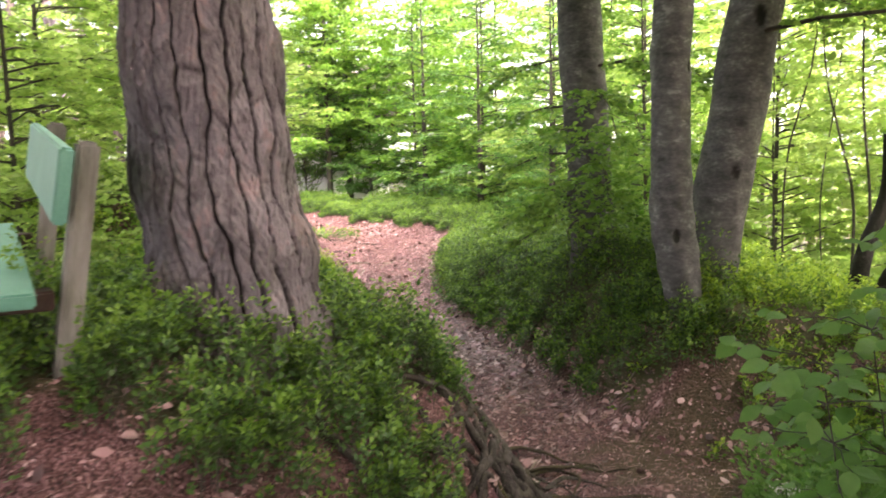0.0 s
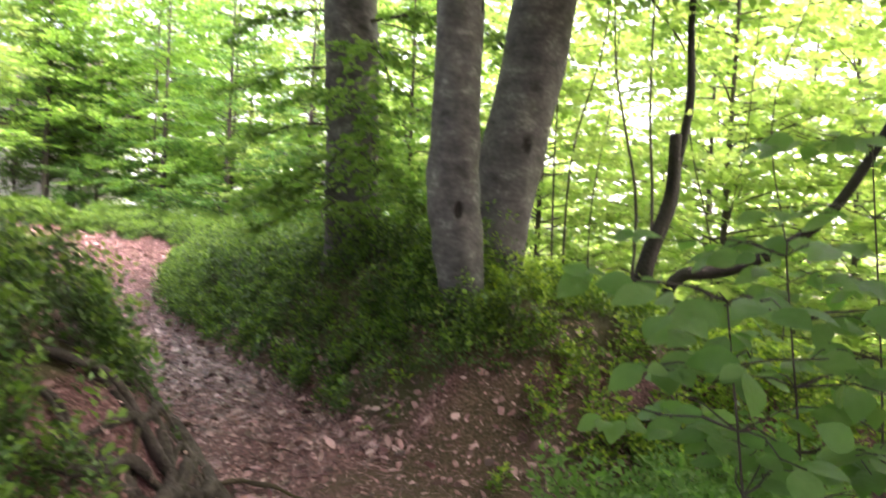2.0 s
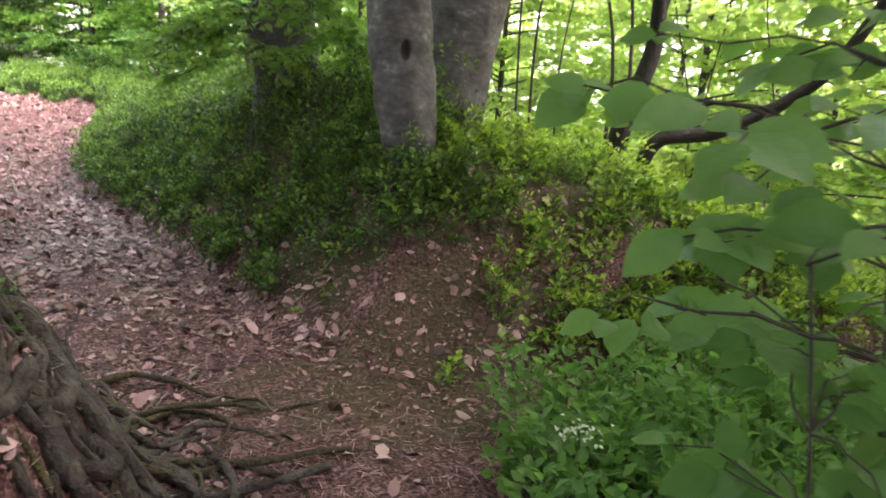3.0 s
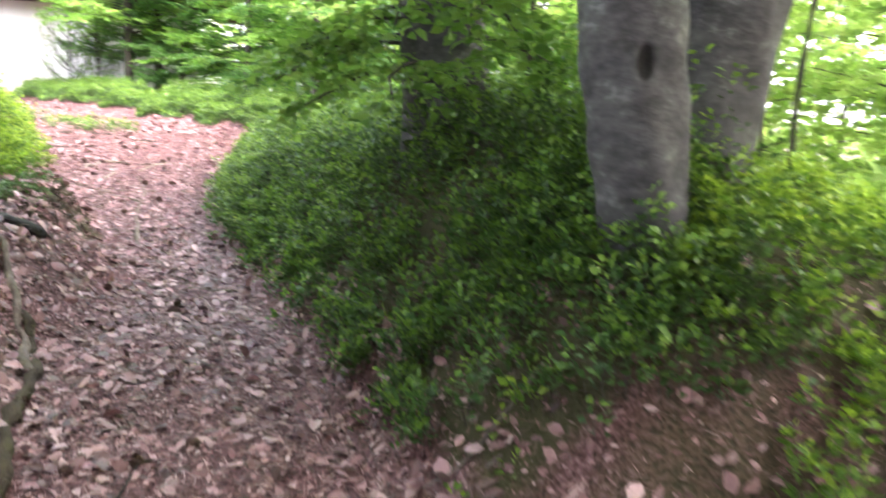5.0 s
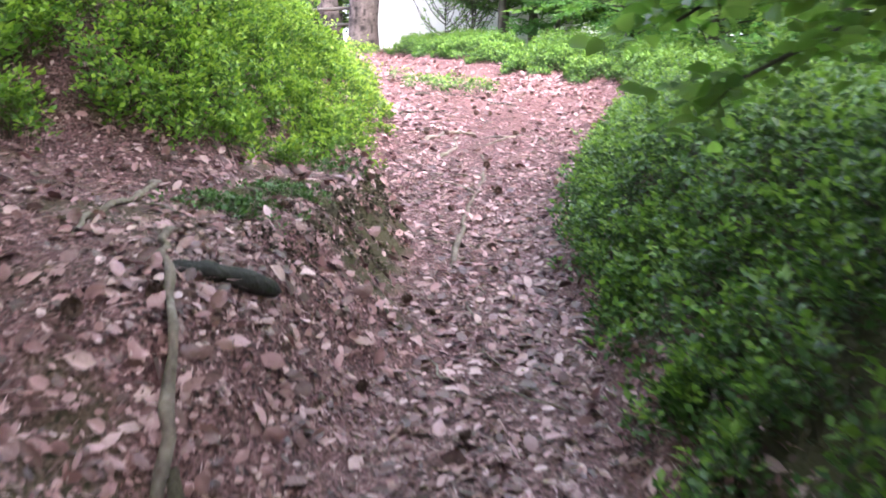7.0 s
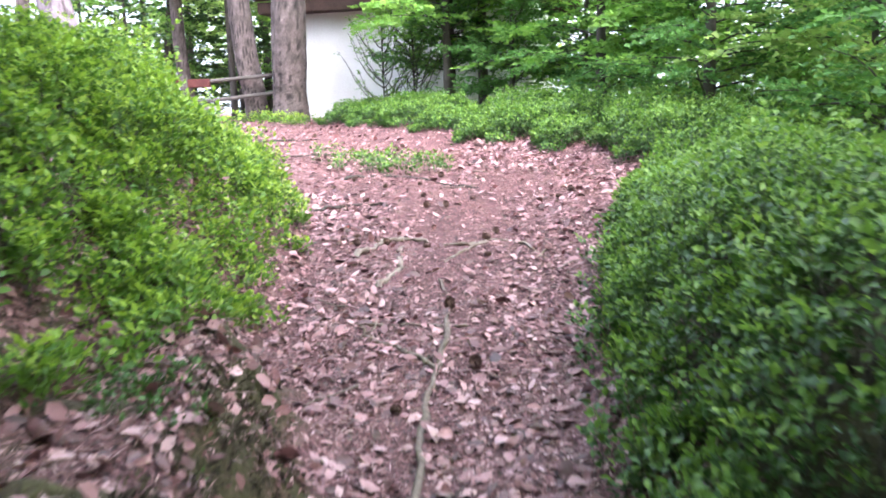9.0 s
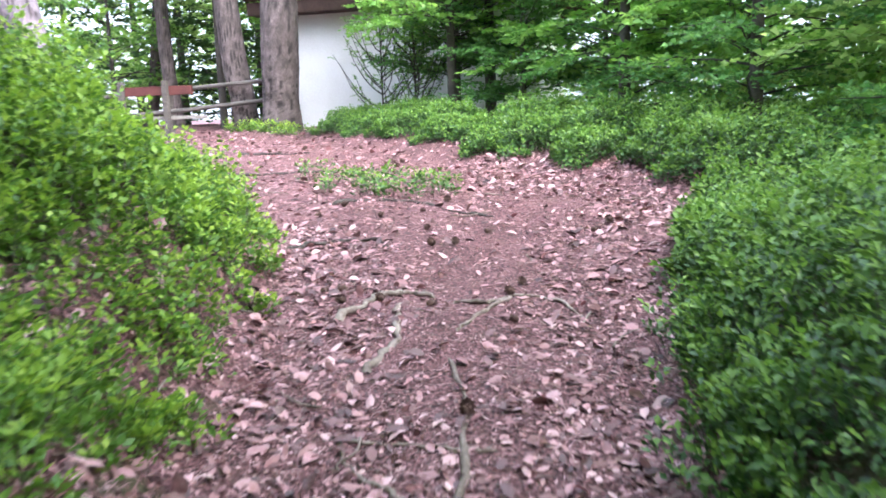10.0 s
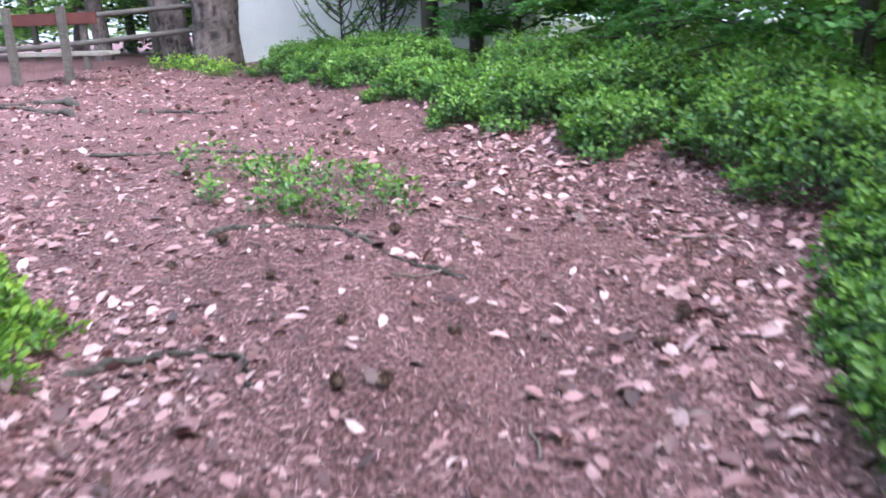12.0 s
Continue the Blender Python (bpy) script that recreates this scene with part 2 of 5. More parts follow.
def leaf_arrays(base, way, up, length, width, fold=0.25, six=False):
    """Leaves as folded blades: from each base along way, facing up."""
    n = len(base)
    way = unit(way)
    side = unit(np.cross(way, up))
    nrm = np.cross(side, way)
    length, width = np.broadcast_to(length, n)[:, None], np.broadcast_to(width, n)[:, None]
    if six:
        mid = base + way * length * 0.5
        tip = base + way * length - nrm * length * 0.12
        l1 = base + way * length * 0.28 + side * width * 0.42 + nrm * width * fold
        l2 = base + way * length * 0.66 + side * width * 0.43 + nrm * width * fold
        r1 = base + way * length * 0.28 - side * width * 0.42 + nrm * width * fold
        r2 = base + way * length * 0.66 - side * width * 0.43 + nrm * width * fold
        v = np.stack([base, l1, l2, tip, r2, r1, mid], 1).reshape(-1, 3)
        t = np.array([[0, 1, 6], [1, 2, 6], [2, 3, 6], [6, 3, 4], [6, 4, 5], [0, 6, 5]])
        f = (np.arange(n)[:, None, None] * 7 + t).reshape(-1, 3)
        return v, f
    mid = base + way * length * 0.48
    v = np.stack([base, mid + side * width / 2 + nrm * width * fold, base + way * length, mid - side * width / 2 + nrm * width * fold], 1).reshape(-1, 3)
    t = np.array([[0, 1, 2], [0, 2, 3]])
    return v, (np.arange(n)[:, None, None] * 4 + t).reshape(-1, 3)


def broad_leaf_arrays(base, way, up, length, width, cup=0.18):
    """Large oval leaves with a bent midrib and raised halves."""
    n = len(base)
    way = unit(way)
    side = unit(np.cross(way, up))
    nrm = np.cross(side, way)
    length, width = np.broadcast_to(length, n)[:, None], np.broadcast_to(width, n)[:, None]
    rows = []
    for s, w in ((0.0, 0.02), (0.14, 0.27), (0.34, 0.46), (0.56, 0.48), (0.76, 0.33), (0.91, 0.14), (1.0, 0.01)):
        c = base + way * length * s - nrm * length * 0.22 * s * s
        rows += [c - side * width * w + nrm * width * w * cup, c, c + side * width * w + nrm * width * w * cup]
    v = np.stack(rows, 1).reshape(-1, 3)
    t = []
    for r in range(6):
        for k in (0, 1):
            o = 3 * r + k
            t.append((o, o + 1, o + 4, o + 3))
    return v, (np.arange(n)[:, None, None] * 21 + np.array(t)).reshape(-1, 4)


# ---- the lie of the land ----
PROFILE = np.array([(-60, 6.0), (-4, 1.2), (-1.08, 0.36), (0, 0), (1.08, -0.36), (2.16, -0.55), (3.24, -0.54), (4.32, -0.46), (5.4, -0.36), (6.48, -0.31),
                    (7.56, -0.32), (8.64, -0.31), (9.72, -0.22), (10.8, -0.10), (11.88, 0.02), (12.96, 0.11), (14.04, 0.19), (16.2, 0.33),
                    (19.5, 0.50), (24, 0.62), (60, 0.0), (900, -6)])
LEFT = np.array([(-3.0, -6), (-1.6, -2), (-1.2, 0), (-0.9, 1), (-0.5, 2.2), (-0.08, 3.0), (0.30, 3.5), (0.40, 3.8), (0.38, 4.15), (0.27, 4.5), (-0.06, 4.8), (-0.2, 5.2), (-0.22, 5.9), (-0.38, 6.6),
                 (-0.62, 7.2), (-1.0, 8.1), (-1.25, 9.1), (-1.45, 10.2), (-1.58, 11), (-1.8, 12), (-2.3, 12.6), (-3.0, 13.2), (-4.2, 13.6), (-9, 14.5), (-40, 17)])
RIGHT = np.array([(14, 1.4), (6, 2.8), (3.2, 4.2), (2.4, 4.5), (1.7, 4.5), (1.22, 4.6), (1.0, 4.95), (0.9, 5.4), (0.78, 5.9), (0.6, 6.6), (0.46, 7.1), (0.32, 7.75), (0.0, 8.85),
                  (-0.13, 9.7), (-0.2, 10.7), (-0.17, 11.5), (-0.2, 12.5), (-0.12, 13.7), (-1.05, 14.6), (-2.35, 15.9), (-3.9, 18), (-5, 19.8), (-7, 30)])
BANK = np.array([(-6, 1.6), (-2, 0.6), (0, 0.08), (1, 0.05), (2, 0.2), (2.8, 0.24), (3.4, 0.14), (4.3, 0.10), (4.8, 0.12), (5.5, 0.1), (6.3, 0.03), (7, 0.12), (8, 0.10), (9, 0.08), (10, 0.15),
                 (11.5, 0.15), (12.5, 0.2), (13.5, 0.25), (15, 0.35), (20, 0.62), (40, 0.5)])
MOUND = np.array([(0, 0.1), (4.6, 0.2), (5.2, 0.27), (6, 0.33), (8, 0.32), (10, 0.26), (11.5, 0.18), (13, 0.12), (14, 0.3), (16, 0.45), (20, 0.65), (30, 0.7)])

EDGE = np.array([(6.3, 0.06), (6.9, 0.14), (7.25, 0.08), (7.6, -0.06), (8.1, -0.2), (8.9, -0.24), (9.5, -0.12), (10.2, 0.0)])  # the brow of the bank beside LEFT


def smooth(a, b, x):
    t = np.clip((x - a) / (b - a), 0, 1)
    return t * t * (3 - 2 * t)


def beside(line, x, y):
    """Distance to a line, above zero on its left side as one walks along it."""
    best, sign = np.full(np.shape(x), 1e9), np.ones(np.shape(x))
    for (ax, ay), (bx, by) in zip(line[:-1], line[1:]):
        dx, dy = bx - ax, by - ay
        u = np.clip(((x - ax) * dx + (y - ay) * dy) / (dx * dx + dy * dy), 0, 1)
        d = np.hypot(x - ax - u * dx, y - ay - u * dy)
        s = np.where(dx * (y - ay) - dy * (x - ax) >= 0, 1.0, -1.0)
        near = d < best - 1e-6
        best, sign = np.where(near, d, best), np.where(near, s, sign)
    return best * sign


def ripple(x, y, size, seed):
    rng = np.random.default_rng(seed)
    out = np.zeros(np.shape(x))
    for _ in range(7):
        a, f, p = rng.uniform(0, 6.28), rng.uniform(0.5, 1.7) / size, rng.uniform(0, 6.28)
        out = out + np.sin((x * math.cos(a) + y * math.sin(a)) * f * 6.28 + p)
    return out / 4.5


def left_of(x, y):
    return beside(LEFT, x, y)


def right_of(x, y):
    return -beside(RIGHT, x, y)


def land(x, y):
    x, y = np.asarray(x, float), np.asarray(y, float)
    h = np.interp(y, PROFILE[:, 0], PROFILE[:, 1])
    dl, dr = left_of(x, y), right_of(x, y)
    bank = np.interp(y, BANK[:, 0], BANK[:, 1])
    corner = smooth(2.6, 3.2, y) * (1 - smooth(4.5, 5.0, y))
    low_bank = smooth(4.8, 5.4, y) * (1 - smooth(7.6, 8.6, y))
    ledge = smooth(6.3, 7.0, y) * (1 - smooth(9.4, 10.2, y))
    edge = np.interp(y, EDGE[:, 0], EDGE[:, 1]) + 0.045 * ripple(x, y, 0.3, 78)
    foot = (-0.02 - 0.13 * corner - 0.06 * low_bank) * (1 - ledge) + (edge - np.interp(y, [6.3, 7.75, 8.05, 8.6, 10], [0.5, 0.5, 0.3, 0.26, 0.2])) * ledge
    brow = (0.28 + 0.10 * corner + 0.30 * low_bank + 0.18 * smooth(8.0, 9.0, y)) * (1 - ledge) + (edge + 0.09) * ledge
    h = h + (bank - h) * smooth(foot, brow, dl)
    h = h + 0.2 * ledge * np.clip(dl - 0.1, 0, 1.2)
    h = h + 0.42 * smooth(0.22, 0.95, dl) * smooth(1.8, 2.9, y) * (1 - smooth(4.3, 5.3, y))
    h = h + 0.05 * corner * smooth(-0.15, 0.1, dl) * (1 - smooth(0.4, 0.7, dl)) * ripple(x, y, 0.22, 77)
    swell = smooth(7.6, 9.0, y) * (1 - smooth(10.8, 13.0, y))
    h = h + swell * np.clip(dl - 0.2, 0, 0.8) * 1.0
    top = np.interp(y, MOUND[:, 0], MOUND[:, 1])
    low = np.interp(y, PROFILE[:, 0], PROFILE[:, 1])
    h = np.where(dr > -0.1, np.maximum(h, low + (top - low) * smooth(-0.05, 0.72 + 0.12 * (1 - smooth(4.9, 5.6, y)), dr)), h)
    h = h + 0.17 * np.exp(-((x - 1.5) ** 2 + (y - 5.5) ** 2) / 0.42) * smooth(0.15, 0.5, dr)
    h = h + 0.2 * np.exp(-((x - 1.3) ** 2 + (y - 6.65) ** 2) / 0.4) * smooth(0.15, 0.55, dr)
    # the hillside falls away towards the lake
    fall = np.logaddexp(0, (x - 3.1 - 0.10 * np.clip(y - 5, -4, 12)) * 2.2) / 2.2
    h = h - 0.55 * np.minimum(fall, 11)
    h = h + 0.022 * ripple(x, y, 0.9, 3) + 0.008 * ripple(x, y, 0.22, 4)
    return h


def land_normal(x, y):
    e = 0.03
    gx_, gy_ = (land(x + e, y) - land(x - e, y)) / (2 * e), (land(x, y + e) - land(x, y - e)) / (2 * e)
    return unit(np.stack([-gx_, -gy_, np.ones(np.shape(x))], -1))


def axis(points):
    out = [points[0][0]]
    for (a, _), (b, step) in zip(points[:-1], points[1:]):
        k = max(1, round((b - a) / step))
        out += list(np.linspace(a, b, k + 1)[1:])
    return np.array(out)


gx = axis([(-900, 0), (-100, 200), (-30, 10), (-9, 1.0), (-4.2, 0.16), (3.4, 0.07), (9, 0.3), (30, 1.5), (100, 10), (900, 200)])
gy = axis([(-300, 0), (-40, 60), (-8, 4), (-1, 0.3), (15.2, 0.07), (24, 0.25), (60, 3), (200, 20), (900, 175)])
X, Y = np.meshgrid(gx, gy)
Z = land(X, Y)
Z = np.where(Z < -6.3, -6.3, Z)
nx, ny = len(gx), len(gy)
i, j = np.meshgrid(np.arange(nx - 1), np.arange(ny - 1))
quads = np.stack([j * nx + i, j * nx + i + 1, (j + 1) * nx + i + 1, (j + 1) * nx + i], -1).reshape(-1, 4)
moss = smooth(0.55, 0.1, np.hypot((X - 1.75) / 1.2, (Y - 4.5) / 0.55) - 0.5 + 0.3 * ripple(X, Y, 0.3, 9)) * 0.6
moss = np.maximum(moss, 0.5 * smooth(0.2, 0.5, ripple(X, Y, 0.5, 12)) * (left_of(X, Y) > 0.03) * (left_of(X, Y) < 0.35) * (Y > 4.5) * (Y < 12))
moss = np.maximum(moss, 0.6 * smooth(-0.1, 0.5, ripple(X, Y, 0.6, 13)) * smooth(0.0, 0.15, left_of(X, Y)) * smooth(2.4, 1.6, left_of(X, Y)) * (Y > 4.8) * (Y < 9.5))
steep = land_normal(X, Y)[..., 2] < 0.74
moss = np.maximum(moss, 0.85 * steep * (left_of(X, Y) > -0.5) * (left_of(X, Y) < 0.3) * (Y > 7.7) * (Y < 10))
# Floor under the bushes coloured dark olive so gaps between leaves stay dark
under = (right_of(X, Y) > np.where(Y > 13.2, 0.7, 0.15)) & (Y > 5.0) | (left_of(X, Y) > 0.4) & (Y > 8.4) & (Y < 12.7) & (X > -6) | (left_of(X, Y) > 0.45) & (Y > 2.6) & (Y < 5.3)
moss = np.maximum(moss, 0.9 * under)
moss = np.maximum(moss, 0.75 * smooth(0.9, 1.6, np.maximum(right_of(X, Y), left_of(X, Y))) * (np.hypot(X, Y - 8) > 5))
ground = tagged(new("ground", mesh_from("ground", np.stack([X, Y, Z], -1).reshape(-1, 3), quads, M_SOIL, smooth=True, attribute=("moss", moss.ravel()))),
                "forest floor of reddish needles and dry leaves, with mossy patches and darker olive ground under the bushes", "ground", kind="structure")

lake = mesh_from("water", [(20, -200, -6.15), (800, -200, -6.15), (800, 800, -6.15), (20, 800, -6.15)], [(0, 1, 2, 3)], M_WATER)
tagged(new("water", lake), "pale lake shining below the wooded slope", "lake", kind="structure")

# ---- shrubs ----


def clump_offset(x, y, size, seed):
    """Where each spot lies from the middle of its clump, in clump sizes, and a number of the clump's own from 0 to 1."""
    rng = np.random.default_rng(seed)
    jx, jy, own = rng.uniform(0.1, 0.9, (64, 64)), rng.uniform(0.1, 0.9, (64, 64)), rng.uniform(0, 1, (64, 64))
    cx, cy = np.floor(x / size).astype(int), np.floor(y / size).astype(int)
    best, ox, oy, num = np.full(len(x), 9.0), np.zeros(len(x)), np.zeros(len(x)), np.zeros(len(x))
    for a in (-1, 0, 1):
        for b in (-1, 0, 1):
            p, q = (cx + a) % 64, (cy + b) % 64
            dx, dy = x / size - (cx + a + jx[p, q]), y / size - (cy + b + jy[p, q])
            d = np.hypot(dx, dy)
            near = d < best
            best, ox, oy, num = np.where(near, d, best), np.where(near, dx, ox), np.where(near, dy, oy), np.where(near, own[p, q], num)
    return ox, oy, num


def sprigs(x, y, tall, leaves, size, seed, spread=0.05, clump=0.3, about=None):
    """Stems with small leaves that stand on the land in rounded clumps: older leaves, young leaves at the tips, and stems."""
    rng = np.random.default_rng(seed)
    n = len(x)
    if about:
        ox, oy = (x - about[0]) / about[2], (y - about[1]) / about[2]
        fx, fy, num = clump_offset(x, y, 0.17, seed)
        ox, oy, dome = 0.7 * ox + 0.5 * fx, 0.7 * oy + 0.5 * fy, 1.1 - 0.6 * (fx * fx + fy * fy)
    else:
        ox, oy, num = clump_offset(x, y, clump, seed)
        fx, fy, _ = clump_offset(x, y, clump * 0.42, seed + 1)
        dome = np.clip(1.16 - 0.95 * (ox * ox + oy * oy), 0.34, 1.16) * (0.8 + 0.4 * num) * (1.1 - 0.55 * (fx * fx + fy * fy))
        ox, oy = ox + 0.4 * fx, oy + 0.4 * fy
    foot = np.stack([x, y, land(x, y) - 0.02], -1)
    lean = np.stack([rng.normal(0, 0.14, n) + 0.34 * ox, rng.normal(0, 0.14, n) + 0.34 * oy, np.ones(n)], -1)
    tall = tall * rng.uniform(0.78, 1.1, n) * dome * (1 + 0.12 * ripple(x, y, 0.8, 16))
    tip = foot + lean * tall[:, None]
    u = rng.uniform(0.03, 1.0, (n, leaves)) ** 0.48
    pos = foot[:, None] + (tip - foot)[:, None] * u[..., None]
    out = unit(rng.normal(0, 1, (n, leaves, 3)) * [1, 1, 0.35])
    pos = pos + out * (rng.uniform(0.1, 1.0, (n, leaves)) * spread * (1.15 - 0.5 * u))[..., None]
    away = np.stack([ox, oy, np.zeros(n)], -1)[:, None]
    up = unit(rng.normal(0, 0.36, (n, leaves, 3)) + [0, 0, 1.0] + 1.1 * away)
    way = unit(out + [0, 0, 0.55] + 0.3 * away)
    ln = size * rng.uniform(0.65, 1.3, n * leaves)
    pos, way, up = pos.reshape(-1, 3), way.reshape(-1, 3), up.reshape(-1, 3)
    # Tips take the lighter colour; inner leaves keep the painted dark of the core
    old = (u + rng.normal(0, 0.05, u.shape)).ravel() < 0.86
    lv, tv = [leaf_arrays(pos[k], way[k], up[k], ln[k], ln[k] * 0.62) for k in (old, ~old)]
    w = np.array([0.0022, 0, 0]), np.array([-0.0012, 0.002, 0]), np.array([-0.0012, -0.002, 0])
    sv = np.stack([foot + w[0], foot + w[1], foot + w[2], tip], 1).reshape(-1, 3)
    st = (np.arange(n)[:, None, None] * 4 + np.array([[0, 1, 3], [1, 2, 3], [2, 0, 3]])).reshape(-1, 3)
    return lv, tv, (sv, st)


def shrub_parts(top, grown, mat):
    """Leaves, young shoots and wood of a shrub as its parts."""
    lv, tv, st = grown
    part("leaves", mesh_from("leaves", *lv, mat), top)
    tagged(part("new_growth", mesh_from("new_growth", *tv, YOUNGER[mat]), top, "lighter young leaves at the tips, set off against inner leaves darkened as shade"), kind="stuff")
    tagged(part("woody_base", mesh_from("woody_base", *st, M_TWIG), top), kind="stuff")


def scatter(box, count, keep, seed):
    rng = np.random.default_rng(seed)
    x, y = rng.uniform(box[0], box[1], count), rng.uniform(box[2], box[3], count)
    k = keep(x, y, rng)
    return x[k], y[k]


def shrub_field(name, label, box, per_m2, keep, tall, leaves, size, mat, seed, spread=0.05, clump=0.3):
    x, y = scatter(box, int((box[1] - box[0]) * (box[3] - box[2]) * per_m2 / 6), keep, seed)
    if callable(tall):
        tall = tall(x, y)
    rng = np.random.default_rng(seed + 5)
    tall = np.repeat(tall * rng.uniform(0.7, 1.2, len(x)), 6)
    away = rng.normal(0, 0.05, (6 * len(x), 2))
    x, y = np.repeat(x, 6) + away[:, 0], np.repeat(y, 6) + away[:, 1]
    tall = tall * np.clip(1.1 - 3.2 * np.hypot(away[:, 0], away[:, 1]), 0.35, 1.1)
    top = thing(name, label, "shrub", kind="stuff")
    shrub_parts(top, sprigs(x, y, tall, leaves, size, seed + 1, spread, clump), mat)
    return top

# ---- trunks and crowns ----


def plate_bark(angle, along, radius, seed, cell=(0.11, 0.27)):
    """How far a spot of pine bark lies from the nearest crack, from 0 in a crack to 1 on a plate."""
    rng = np.random.default_rng(seed)
    nu, nv = max(6, int(2 * np.pi * radius / cell[0])), int(along.max() / cell[1]) + 3
    u = angle / (2 * np.pi) * nu + 0.11 * np.sin(along * 3.3 + 1.2 * np.sin(angle * 2 + 0.7) + angle) + 0.07 * np.sin(along * 9 + 1.5 * np.sin(angle * 3)) + 0.05 * np.sin(along * 37 + angle * 5)
    v = along / cell[1]
    ju, jv = rng.uniform(-0.25, 0.25, (nu, nv + 4)), rng.uniform(-0.4, 0.4, (nu, nv + 4))
    iu, iv = np.floor(u).astype(int), np.floor(v).astype(int)
    f1, f2 = np.full(u.shape, 9.0), np.full(u.shape, 9.0)
    own, col1, col2 = np.zeros(u.shape), np.zeros(u.shape), np.zeros(u.shape)
    for a in (-1, 0, 1):
        for b in (-1, 0, 1):
            cu, cv = iu + a, iv + b
            pu = cu + 0.5 + ju[cu % nu, np.clip(cv, 0, nv + 3)]
            pv = cv + 0.5 + jv[cu % nu, np.clip(cv, 0, nv + 3)] + 0.5 * (cu % 2)
            d = np.hypot(u - pu, (v - pv) * 0.75)
            own = np.where(d < f1, (cu % nu) * 7.3 + cv * 3.1, own)
            col2 = np.where(d < f1, col1, np.where(d < f2, cu, col2))
            col1 = np.where(d < f1, cu, col1)
            f2 = np.where(d < f1, f1, np.minimum(f2, d))
            f1 = np.minimum(f1, d)
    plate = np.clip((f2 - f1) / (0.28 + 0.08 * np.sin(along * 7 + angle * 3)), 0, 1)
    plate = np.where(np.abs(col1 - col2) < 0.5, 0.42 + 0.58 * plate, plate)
    return plate, np.sin(own * 12.9) * 0.5 + 0.5


def pine_trunk(ctrl, radii, sides, rings, seed, depth=0.022, flare=0.0, cell=(0.115, 0.27), bark=M_PINE_BARK):
    pts = curve_points(ctrl, rings)
    rad = np.interp(np.linspace(0, 1, rings), np.linspace(0, 1, len(radii)), radii)
    v, q, ang, along, (a, b) = tube_arrays(pts, rad, sides, wobble=0.04, seed=seed)
    plate, own = plate_bark(ang, along, rad[0], seed, cell)
    centre = np.repeat(pts, sides, axis=0)
    out = unit(v - centre)
    grow = depth * (smooth(0, 0.5, plate) - 1) + depth * 0.5 * (own - 0.5) * smooth(0.2, 0.6, plate) + 0.0045 * np.sin(along * 61 + 9 * np.sin(ang * 7)) * np.sin(ang * 23 + along * 17) + 0.003 * np.sin(along * 131 + 5 * np.sin(ang * 11)) * np.sin(ang * 41 + along * 29)
    if flare:
        toe = np.exp(-along / 0.16)
        grow = grow + flare * toe * (0.55 + 0.45 * np.sin(ang * 5 + 1.3) + 0.25 * np.sin(ang * 9))
    v = v + out * grow[:, None]
    # Cracks are coloured dark as well as sunk; plates vary in tone
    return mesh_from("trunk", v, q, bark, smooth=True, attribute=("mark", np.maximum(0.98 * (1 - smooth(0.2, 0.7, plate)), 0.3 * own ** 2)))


def beech_trunk(ctrl, radii, sides, rings, seed, knots=(), flare=0.05):
    pts = curve_points(ctrl, rings)
    rad = np.interp(np.linspace(0, 1, rings), np.linspace(0, 1, len(radii)), radii)
    v, q, ang, along, _ = tube_arrays(pts, rad, sides, wobble=0.035, seed=seed)
    out = unit(v - np.repeat(pts, sides, axis=0))
    rng = np.random.default_rng(seed)
    grow = 0.006 * np.sin(along * 9 + 2 * np.sin(ang * 2)) * np.sin(ang * 3 + along * 2)
    grow = grow + flare * np.exp(-along / 0.25) * (0.6 + 0.4 * np.sin(ang * 4 + seed))
    mark = 0.45 * smooth(0.86, 0.99, np.sin(along * 31 + 1.7 * np.sin(ang + seed) + 5 * np.sin(along * 3.3)) * np.sin(ang * 1.5 + along * 4 + seed))
    for (kx, ky, kz), size in knots:
        d = np.linalg.norm((v - [kx, ky, kz]) * [1, 1, 0.5], axis=1) / size
        grow = grow + size * (0.07 * np.exp(-((d - 1.05) / 0.35) ** 2) - 0.7 * np.exp(-(d / 0.55) ** 2))
        mark = np.maximum(mark, smooth(0.95, 0.7, d))
    return mesh_from("trunk", v + out * grow[:, None], q, M_BEECH_BARK, smooth=True, attribute=("mark", mark))


def limb_line(start, heading, rise, length, rng, droop=0.25, n=5):
    """A limb that leaves its trunk towards heading, rises and then droops."""
    s = np.linspace(0, 1, n)
    bend = rng.normal(0, 0.12)
    x = np.cos(heading + bend * s) * s * length
    y = np.sin(heading + bend * s) * s * length
    z = rise * s * length - droop * length * s * s
    return np.asarray(start) + np.stack([x, y, z], -1) + rng.normal(0, 0.02, (n, 3)) * s[:, None]


